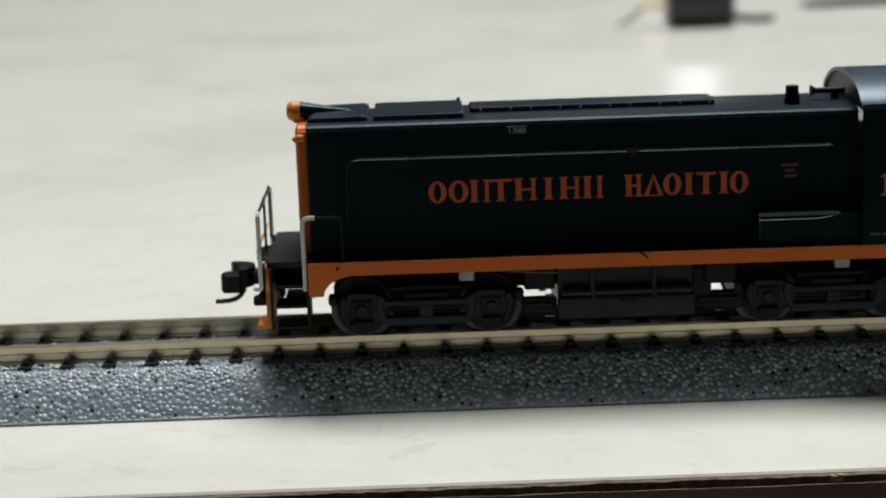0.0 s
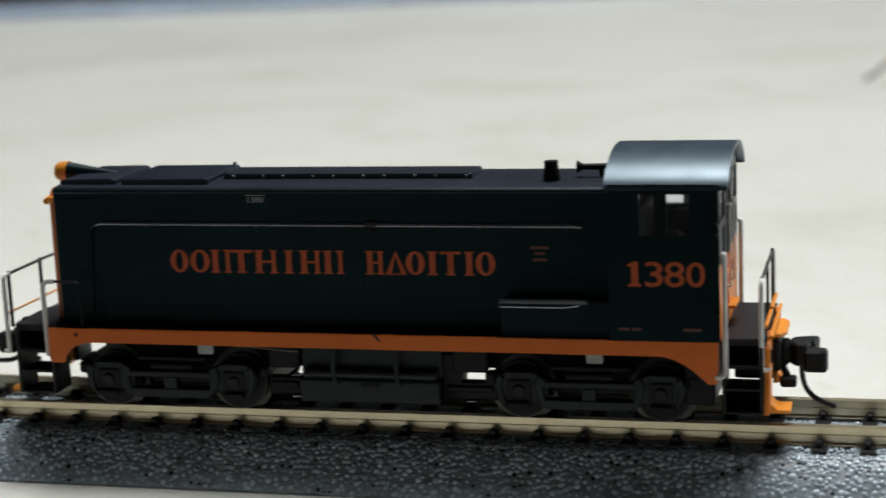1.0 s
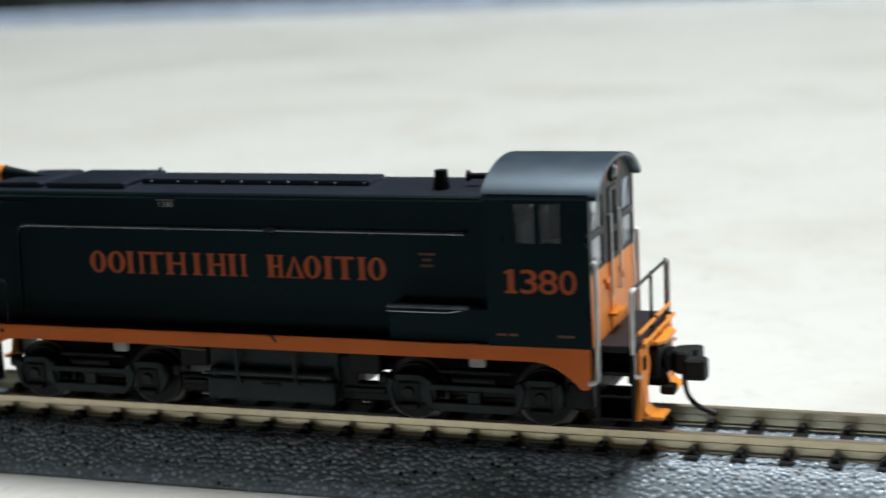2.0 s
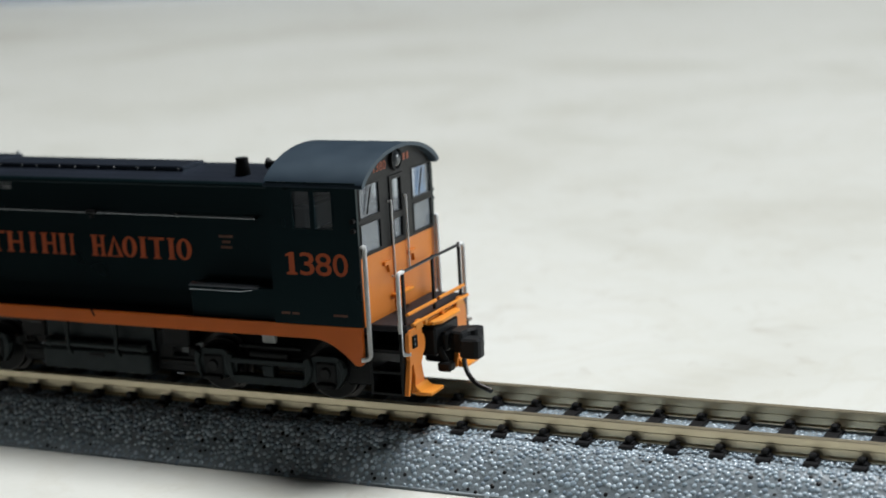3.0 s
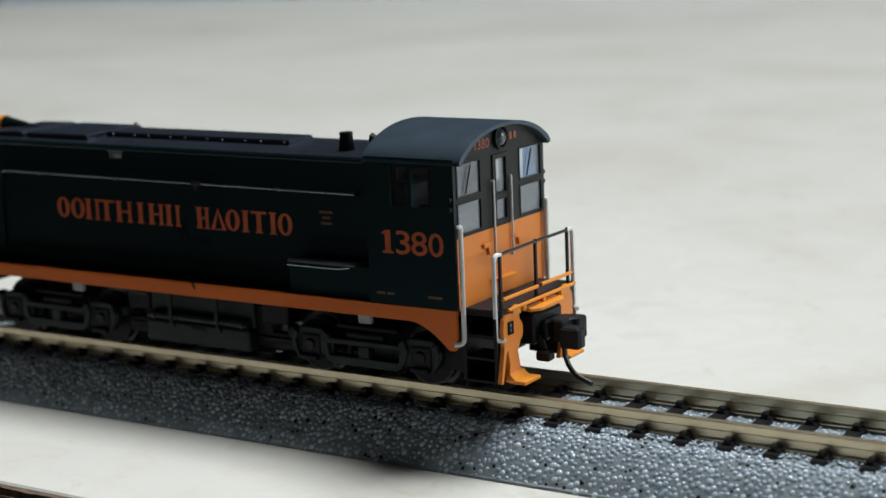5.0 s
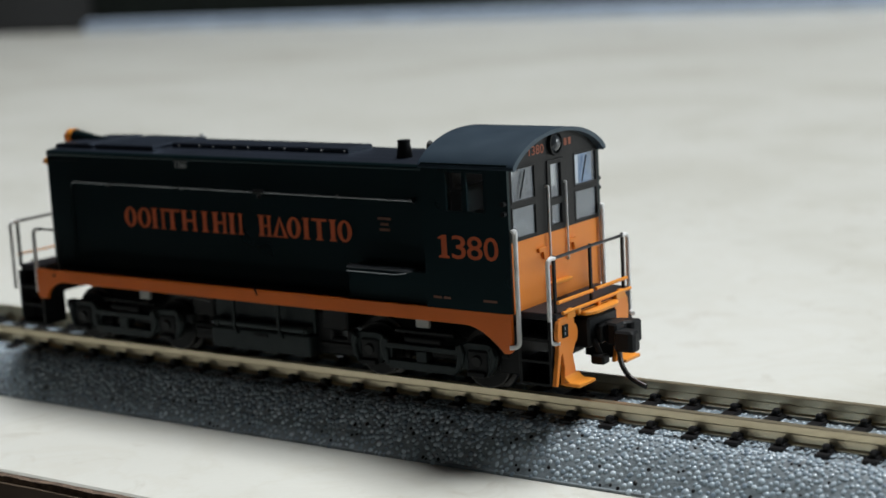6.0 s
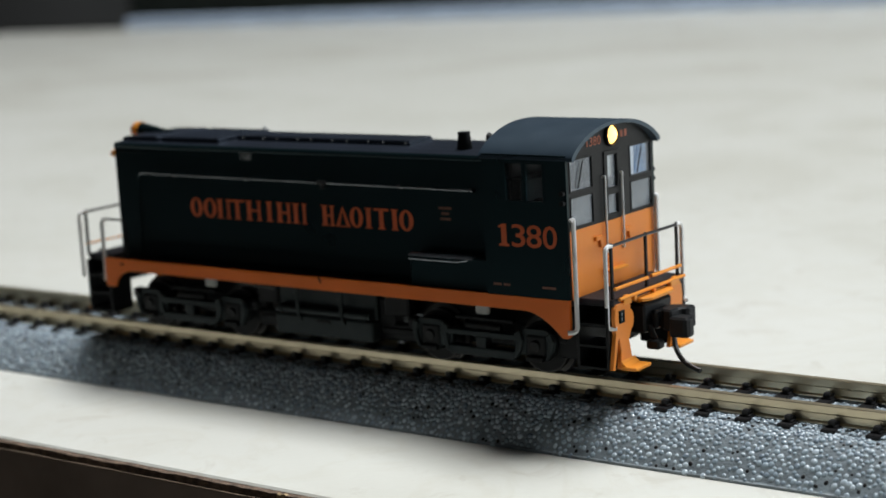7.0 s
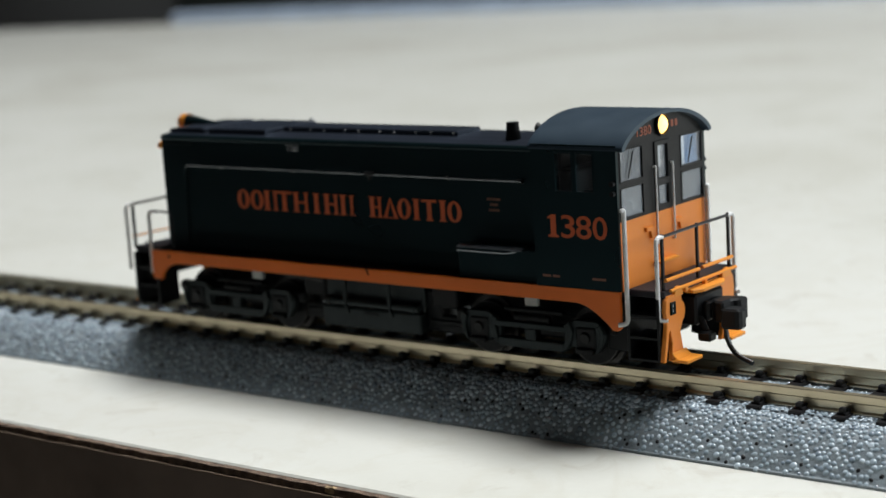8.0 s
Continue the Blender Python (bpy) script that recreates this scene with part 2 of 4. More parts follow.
def tube(bm, pts, r, n=8):
    """A bent wire of one thickness along the points."""
    pts = [Vector(p) for p in pts]
    rings = []
    side = None
    for i, p in enumerate(pts):
        d = (pts[min(i + 1, len(pts) - 1)] - pts[max(i - 1, 0)]).normalized()
        if side is None:
            side = d.orthogonal().normalized()
        side = (side - d * side.dot(d)).normalized()
        up = d.cross(side)
        rings.append([bm.verts.new(p + r * (math.cos(a) * side + math.sin(a) * up)) for a in (2 * math.pi * k / n for k in range(n))])
    for a, b in zip(rings, rings[1:]):
        for k in range(n):
            bm.faces.new((a[k], a[(k + 1) % n], b[(k + 1) % n], b[k]))
    bm.faces.new(rings[0][::-1])
    bm.faces.new(rings[-1])
    return bm


def bend(a, corner, b, radius, n=5):
    """Points from a to b round a corner."""
    a, corner, b = Vector(a), Vector(corner), Vector(b)
    p, q = corner + (a - corner).normalized() * radius, corner + (b - corner).normalized() * radius
    arc = [(1 - t) ** 2 * p + 2 * t * (1 - t) * corner + t * t * q for t in (k / n for k in range(n + 1))]
    return [a, *arc, b]


def prism(bm, outline, axis, lo, hi, bevel=0.0):
    """A flat outline made thick along an axis. The outline's two numbers are the other axes, in the order x, y, z."""
    b = fresh()

    def at(u, v, w):
        return {"x": (w, u, v), "y": (u, w, v), "z": (u, v, w)}[axis]

    lower = [b.verts.new(at(u, v, lo)) for u, v in outline]
    upper = [b.verts.new(at(u, v, hi)) for u, v in outline]
    n = len(outline)
    b.faces.new(lower[::-1])
    b.faces.new(upper)
    for i in range(n):
        b.faces.new((lower[i], lower[(i + 1) % n], upper[(i + 1) % n], upper[i]))
    if bevel:
        bmesh.ops.recalc_face_normals(b, faces=b.faces)
        bmesh.ops.bevel(b, geom=b.edges[:], offset=bevel, segments=1, affect="EDGES")
    return merge(bm, b)


def pierced(bm, axis, lo, hi, u0, u1, v0, v1, holes):
    """A plate with rectangular openings right through it."""
    us = sorted({u0, u1, *(h[0] for h in holes), *(h[1] for h in holes)})
    vs = sorted({v0, v1, *(h[2] for h in holes), *(h[3] for h in holes)})
    cells = set()
    for i in range(len(us) - 1):
        for j in range(len(vs) - 1):
            cu, cv = (us[i] + us[i + 1]) / 2, (vs[j] + vs[j + 1]) / 2
            if not any(h[0] < cu < h[1] and h[2] < cv < h[3] for h in holes):
                cells.add((i, j))

    def at(u, v, w):
        return {"x": (w, u, v), "y": (u, w, v), "z": (u, v, w)}[axis]

    def quad(*p):
        bm.faces.new([bm.verts.new(at(*q)) for q in p])

    for i, j in cells:
        a, b, c, d = us[i], us[i + 1], vs[j], vs[j + 1]
        for w in (lo, hi):
            quad((a, c, w), (b, c, w), (b, d, w), (a, d, w))
        for near, p, q in (((i - 1, j), (a, c), (a, d)), ((i + 1, j), (b, c), (b, d)), ((i, j - 1), (a, c), (b, c)), ((i, j + 1), (a, d), (b, d))):
            if near not in cells:
                quad((*p, lo), (*q, lo), (*q, hi), (*p, hi))
    bmesh.ops.remove_doubles(bm, verts=bm.verts, dist=0.0005)
    return bm


def lettering(name, text, mat, parent, centre, width, height, face, depth=0.05, bold=0.013):
    """Raised print with the built-in font. face: 'front' looks to -y, 'end' to +x."""
    data = bpy.data.curves.new("print", "FONT")
    data.body, data.align_x, data.align_y, data.extrude, data.offset = text, "CENTER", "CENTER", 0.02, bold
    data.resolution_u = 3
    tmp = new("print_tmp", data)
    me = bpy.data.meshes.new_from_object(tmp.evaluated_get(bpy.context.evaluated_depsgraph_get()))
    bpy.data.objects.remove(tmp)
    bm = fresh()
    bm.from_mesh(me)
    bpy.data.meshes.remove(me)
    xs, ys = [v.co.x for v in bm.verts], [v.co.y for v in bm.verts]
    cx, cy = (min(xs) + max(xs)) / 2, (min(ys) + max(ys)) / 2
    sx, sy = width / (max(xs) - min(xs)), height / (max(ys) - min(ys))
    for v in bm.verts:
        u, w, d = (v.co.x - cx) * sx, (v.co.y - cy) * sy, depth * (1 if v.co.z > 0 else 0)
        off = (u, -d, w) if face == "front" else (d, u, w)
        v.co = Vector(centre) + Vector(off)
    return part(name, bm, mat, parent)


# ---- the room ----


def room():
    bm = fresh()
    box(bm, -2600, 2600, -2000, 2600, -790, -750)
    tagged(part("floor", bm, FLOOR), "brown floor of the room under the table", "floor", kind="structure")
    bm = pierced(fresh(), "z", 1680, 1740, -2600, 2600, -2000, 2600, [(-285, 485, 205, 795)])
    tagged(part("ceiling", bm, CEILING), "dim grey ceiling with a skylight opening", "ceiling", kind="structure")
    for name, x0, x1, y0, y1, mat in (("wall_west", -2660, -2600, -2000, 2600, WALL),):
        bm = fresh()
        box(bm, x0, x1, y0, y1, -750, 1680)
        tagged(part(name, bm, mat), "plain wall of the room", "wall", kind="structure")
    bm = pierced(fresh(), "x", 2600, 2660, -2000, 2600, -750, 1680, [(800, 2200, 380, 1320)])
    tagged(part("wall_east", bm, WALL), "plain wall with a wide window opening", "wall", kind="structure")
    bm = pierced(fresh(), "y", 2600, 2660, -2660, 2660, -750, 1680, [(370, 450, 305, 415)])
    tagged(part("wall_north", bm, DARK_WALL), "dark panelled wall with a small far window", "wall", kind="structure")
    # low opening made only for the added fill lamp
    bm = pierced(fresh(), "y", -2060, -2000, -2660, 2660, -750, 1680, [(-1130, -370, -665, -55)])
    tagged(part("wall_south", bm, WALL), "plain wall with a low opening for the added fill lamp", "wall", kind="structure")


room()


# ---- the table ----


def table():
    t = thing("table", (0, 400, -750), "cream stone-look laminate table with worn dark brown edge", "table")
    outline = [(-1150, -36.6), (1150, -36.6), (1150, 1160), (-1150, 710)]
    top = part("tabletop", prism(fresh(), outline, "z", -22, 0, 0.25), LAMINATE, t, "cream marbled laminate top")
    bm = fresh()
    box(bm, -1150, 1150, -37.7, -36.65, -24, -1.15, 0.12)
    band = part("edge_band", bm, EDGE_BROWN, t, "dark brown edging strip, worn along the top")
    # bare fibre line left between laminate and edging, ragged
    rnd = random.Random(4)
    bm = fresh()
    lower, upper = [], []
    x = -150.0
    while x < 190:
        lower.append((x, -1.1 - rnd.random() * 0.1))
        upper.append((x, -0.36 + rnd.random() * 0.16))
        x += 0.5 + rnd.random() * 1.2
    prism(bm, lower + upper[::-1], "y", -37.5, -36.62)
    part("bare_edge", bm, FIBRE, top, "bare dark fibreboard line")
    lower, upper = [], []
    x = -150.0
    while x < 190:
        z = -1.12 + 0.05 * noise.noise(Vector((x * 0.15, 3, 0)))
        lower.append((x, z - 0.06))
        upper.append((x, z + 0.04 + rnd.random() * 0.06))
        x += 0.7 + rnd.random() * 1.6
    part("glue_line", prism(fresh(), lower + upper[::-1], "y", -37.82, -36.66), GLUE, band, "thin pale glue line along the edging")
    bm = fresh()
    for cx in (16.9, 17.5):
        b = fresh()
        bmesh.ops.create_icosphere(b, subdivisions=2, radius=0.5)
        for v in b.verts:
            k = 1 + 0.45 * noise.noise(v.co * 3 + Vector((cx, 0, 0)))
            v.co = Vector((cx + v.co.x * k * 1.2, -37.3 + v.co.y * k * 0.6, -0.6 + v.co.z * k))
        merge(bm, b)
    part("chip", bm, CHIP, top, "splintered tan chip in the edge")
    bm = fresh()
    outline = []
    for k in range(40):
        a = 2 * math.pi * k / 40
        r = 1 + 0.35 * noise.noise(Vector((math.cos(a) * 1.7, math.sin(a) * 1.7, 2)))
        outline.append((39.6 + 6.4 * r * math.cos(a), -0.8 + 0.75 * r * math.sin(a)))
    prism(bm, outline, "y", -37.95, -37.0)
    part("bare_patch", bm, WORN_WHITE, band, "pale patch where the edging has come away")
    outline = []
    for k in range(48):
        a = 2 * math.pi * k / 48
        r = 1 + 0.4 * noise.noise(Vector((math.cos(a) * 2.1, math.sin(a) * 2.1, 5))) + 0.12 * noise.noise(Vector((k * 1.3, 0, 1)))
        outline.append((38.6 + 4.8 * r * math.cos(a), max(-36.55, -35.6 + 1.5 * r * math.sin(a))))
    part("worn_patch", prism(fresh(), outline, "z", -0.2, 0.02), WORN_WHITE, top, "chalky white patch worn into the laminate")
    bm = prism(fresh(), [(-850, 769.7), (1150, 1161), (1150, 1180), (-850, 788.7)], "z", -24, 8.0, 1.5)
    part("rear_trim", bm, EDGE_BLUE, t, "blue-grey trim along the far edge")
    for x, y in ((-1080, 40), (1080, 40), (-1080, 600), (1080, 1050)):
        bm = fresh()
        box(bm, x - 30, x + 30, y - 30, y + 30, -750, -22, 2)
        part("leg", bm, DARK_WALL, t)


table()


# ---- the track ----
RAIL_TOP = 7.33
TIE_PITCH = 4.968
TRACK_X0, TRACK_X1 = -215.0, 225.0


def bed_height(y):
    """Top of the moulded roadbed across the track: flat, then a rounded shoulder."""
    a = max(0.0, abs(y) - 7.6)
    return 5.1 - 4.6 * (a / 5.3) ** 1.55


def bed_slope(y):
    a = max(0.0, abs(y) - 7.6)
    return math.atan(4.6 * 1.55 / 5.3 * (a / 5.3) ** 0.55)


def track():
    t = thing("model_railway_track", (0, 0, 0), "nickel rails on black ties and grey ballast roadbed", "model track")
    across = np.linspace(7.6, 12.9, 12)
    body = [(-13.1, 0.0), (13.1, 0.0), (13.1, 0.3)] + [(u, bed_height(u) - 0.1) for u in across[::-1]] + [(-u, bed_height(u) - 0.1) for u in across] + [(-13.1, 0.3)]
    part("roadbed", prism(fresh(), body, "x", TRACK_X0, TRACK_X1), ROADBED, t, "grey moulded ballast roadbed")
    profile = [(-0.7, 0), (0.7, 0), (0.7, 0.15), (0.34, 0.3), (0.32, 1.05), (0.47, 1.2), (0.47, 1.95), (0.40, 2.03), (-0.40, 2.03), (-0.47, 1.95), (-0.47, 1.2), (-0.32, 1.05), (-0.34, 0.3), (-0.7, 0.15)]
    for s in (-1, 1):
        bm = prism(fresh(), [(s * 4.97 + u, RAIL_TOP - 2.03 + v) for u, v in profile], "x", TRACK_X0, TRACK_X1)
        part("rail", bm, NICKEL, t, "nickel silver rail")
    bm = fresh()
    box(bm, -0.82, 0.82, -7.7, 7.7, 4.6, 5.42, 0.1)
    for s in (-1, 1):
        for e in (-1.38, 1.38):
            c = s * 4.97 + e
            box(bm, -0.4, 0.4, c - 0.42, c + 0.42, 5.3, 6.15, 0.14)
            box(bm, -0.62, 0.62, c - 0.5, c + 0.5, 5.3, 5.62, 0.08)
            box(bm, -0.42, 0.42, s * 4.97 + e * 0.5 - 0.3, s * 4.97 + e * 0.5 + 0.3, 5.5, 5.85)
    first = part("tie", bm, TIE, t)
    base = first.location.copy()
    k0 = math.ceil((TRACK_X0 + 2 - 47.7) / TIE_PITCH)
    k = k0
    first.location = base + Vector(((47.4 + k0 * TIE_PITCH) * MM, 0, 0))
    while True:
        k += 1
        x = 47.4 + k * TIE_PITCH
        if x > TRACK_X1 - 2:
            break
        o = new("tie", first.data)
        o.parent = t
        o.location = base + Vector((x * MM, 0, 0))
    # ballast beads on the shoulders and between the ties
    src = fresh()
    bmesh.ops.create_icosphere(src, subdivisions=2, radius=1.0)
    src.verts.ensure_lookup_table()
    unit = np.array([v.co[:] for v in src.verts])
    tris = np.array([[v.index for v in f.verts] for f in src.faces])
    src.free()
    keep = unit[:, 2] > -0.35
    remap = np.cumsum(keep) - 1
    tris = remap[tris[keep[tris].all(axis=1)]]
    unit = unit[keep]
    rng = np.random.RandomState(7)
    places = []
    for lo, hi, gap, x0, x1 in ((-13.05, -8.3, 0.47, -100, 140), (-8.4, -5.8, 0.4, -100, 140), (7.2, 12.9, 0.8, -100, 140), (-5.8, 7.2, 0.5, -100, 140)):
        # scattered evenly: a grain is kept where no other lies closer than the gap
        taken = {}
        n = int((hi - lo) * (x1 - x0) / gap ** 2 * 3.2)
        for px, py in zip(rng.uniform(x0, x1, n), rng.uniform(lo, hi, n)):
            if abs(abs(py) - 4.97) < 0.85:
                continue
            across = py * (1.3 if abs(py) > 8.2 else 1.0)
            cx, cy = int(px // gap), int(across // gap)
            near = (q for ix in (-1, 0, 1) for iy in (-1, 0, 1) for q in taken.get((cx + ix, cy + iy), ()))
            if all((px - u) ** 2 + (across - v) ** 2 > gap * gap for u, v in near):
                taken.setdefault((cx, cy), []).append((px, across))
                places.append((px, py))
    for name, mat, label, lo, hi in (("ballast", BEADS, "grey ballast beads", 0.0, 0.935), ("dark_ballast", TIE, "black grains among the ballast", 0.935, 1.0)):
        share = np.random.RandomState(11).uniform(0, 1, len(places))
        verts, faces = [], []
        for (px, py), w in zip(places, share):
            if not lo <= w < hi:
                continue
            r = rng.uniform(0.26, 0.43) * (0.8 if abs(py) < 8.4 else 1.0) * (0.72 if lo else 1.0)
            sq = rng.uniform(0.75, 1.1, 3)
            a = rng.uniform(0, 6.28)
            ca, sa = math.cos(a), math.sin(a)
            u = unit * r * sq
            slope = bed_slope(py)
            e = 1 if py > 0 else -1
            cs, sn = math.cos(slope), math.sin(slope)
            a0, a1, a2 = ca * u[:, 0] - sa * u[:, 1], sa * u[:, 0] + ca * u[:, 1], u[:, 2] * 0.58 - 0.12
            z = bed_height(py) + (0.2 if 5.7 < abs(py) < 7.4 else 0.0)
            verts.append(np.stack([px + a0, py + a1 * cs + e * a2 * sn, z - e * a1 * sn + a2 * cs], 1))
            faces.append(tris + len(faces) * len(unit))
        me = bpy.data.meshes.new(name)
        me.from_pydata((np.concatenate(verts) * MM).tolist(), [], np.concatenate(faces).tolist())
        me.polygons.foreach_set("use_smooth", [True] * len(me.polygons))
        me.materials.append(mat)
        o = new(name, me)
        o.parent = t
        tagged(o, label, kind="stuff")
    return t


track()


# ---- the locomotive ----
SIDE, HOOD = 9.82, 6.6
SILL_TOP, SILL_LOW, SKIRT_LOW = 17.25, 15.6, 13.2
CAB0, CAB1 = 26.35, 37.7


def roof_z(y, half=9.9, low=33.3, rise=3.2):
    k = min(1.0, abs(y) / half)
    return low + rise * (1 - k ** 2.2) ** 0.78


def underframe(loco):
    # side sills with the stepped-down skirts at the ends
    for s in (-1, 1):
        out = [(-37.75, SILL_TOP), (-37.75, SKIRT_LOW + 0.4), (-37.35, SKIRT_LOW + 0.1)]
        out += [(-32.3 - 3.7 * math.sin(a), SKIRT_LOW + 0.1 + 2.4 * math.cos(a)) for a in np.linspace(math.pi / 2, 0, 9)]
        out += [(31.4 + 5.0 * k, SILL_LOW - 2.85 * k ** 1.8) for k in np.linspace(0, 1, 9)]
        out += [(37.1, SKIRT_LOW - 0.45), (37.45, SKIRT_LOW - 0.15), (37.45, SILL_TOP)]
        lo, hi = sorted((s * SIDE, s * (SIDE - 0.55)))
        sill = part("side_sill", prism(fresh(), out, "y", lo, hi, 0.06), ORANGE, loco, "orange side sill with stepped skirts")
        bm = fresh()
        x, y = 1.25, s * (SIDE + 0.05)
        rod(bm, (x - 0.5, y, 17.35), (x + 0.25, y + s * 0.5, 16.75), 0.14, 0.1, 8)
        part("peg", bm, PLASTIC, sill)
        bm = fresh()
        rod(bm, (-34.3, s * (SIDE - 0.05), 16.6), (-34.3, s * (SIDE + 0.06), 16.6), 0.22, n=10)
        part("rivet", bm, PLASTIC, sill)
    bm = fresh()
    box(bm, -37.4, 37.4, -SIDE + 0.57, SIDE - 0.57, 16.4, SILL_TOP - 0.06, 0.05)
    part("walkway", bm, DECK, loco, "dark walkway beside the hood")
    bm = fresh()
    box(bm, -32.6, 36.5, -4.4, 4.4, 12.4, 16.4, 0.2)
    box(bm, 33.6, 36.8, -6.8, 6.8, 9.6, 15.5, 0.2)
    part("chassis", bm, PLASTIC, loco)
    # tank between the trucks: a flush lower block, the upper half set back behind an air pipe
    bm = fresh()
    box(bm, -8.7, 7.3, -7.9, 7.9, 9.0, 11.7, 0.3, 2)
    box(bm, -8.7, 7.3, -6.9, 6.9, 11.6, 15.6, 0.2)
    tank = part("fuel_tank", bm, TRUCK, loco, "dark grey fuel tank")
    for x0, x1 in ((-12.9, -8.8), (7.4, 13.4)):
        bm = fresh()
        box(bm, x0, x1, -6.3, -5.1, 9.3, 11.4, 0.2)
        box(bm, x0 + 0.4, x1 - 0.5, -6.6, -5.9, 10.2, 10.9, 0.15)
        if x0 > 0:
            box(bm, x0 - 0.2, 9.5, -6.3, -4.0, 9.3, 14.5, 0.2)
        part("drive_cover", bm, PLASTIC, loco)
    for s in (-1, 1):
        bm = fresh()
        rod(bm, (-8.2, s * 7.45, 12.25), (6.9, s * 7.45, 12.25), 0.55, n=16)
        for x in (-7.6, 6.2):
            rod(bm, (x - 0.25, s * 7.45, 12.25), (x + 0.25, s * 7.45, 12.25), 0.68, n=16)
        pipe = part("air_reservoir", bm, TRUCK, tank)
        for x in (-4.7, 2.5):
            bm = fresh()
            prism(bm, [(x - 0.3, 15.4), (x + 0.3, 15.4), (x + 0.22, 12.0), (x + 0.7, 11.1), (x + 0.45, 10.9), (x, 11.5), (x - 0.22, 12.0)], "y", *sorted((s * 7.7, s * 8.15)), 0.07)
            part("hanger", bm, TRUCK, pipe)
        bm = fresh()
        box(bm, -1.6, 0.6, *sorted((s * 7.85, s * 8.05)), 10.9, 11.25, 0.05)
        part("plate", bm, PLASTIC, pipe)
        # bare metal pick-up strips in the gaps beside the tank
        for x, z in ((-9.6, 11.6), (-9.7, 9.15), (10.4, 9.15)):
            bm = fresh()
            box(bm, x - 0.5, x + 0.5, *sorted((s * 5.6, s * 6.4)), z - 0.1, z + 0.1, 0.06)
            part("contact_strip", bm, TREAD, loco, "small bare metal contact strip")
        bm = fresh()
        box(bm, 8.6, 12.4, min(s * 4.4, s * 7.0), max(s * 4.4, s * 7.0), 12.55, 15.6, 0.2)
        box(bm, -12.6, -9.0, min(s * 4.4, s * 6.8), max(s * 4.4, s * 6.8), 12.5, 15.6, 0.2)
        part("brake_cylinder", bm, PLASTIC, loco)
        for x in (-19.4, 24.4):
            bm = fresh()
            box(bm, x - 0.9, x + 0.9, s * 8.15 - 0.35, s * 8.15 + 0.35, 14.3, 15.65, 0.15)
            part("bracket", bm, BARE_GREY, loco, "small bare grey bracket")
        bm = fresh()
        tube(bm, [(-22, s * 8.2, 15.55), (-17, s * 8.2, 15.45), (-12, s * 8.0, 15.0), (-8.7, s * 7.7, 14.7)], 0.12, 6)
        part("pipe", bm, STEEL, loco)
        bm = fresh()
        tube(bm, [(21, s * 8.2, 15.5), (27, s * 8.3, 15.35), (32, s * 8.3, 15.45)], 0.12, 6)
        part("pipe", bm, STEEL, loco)


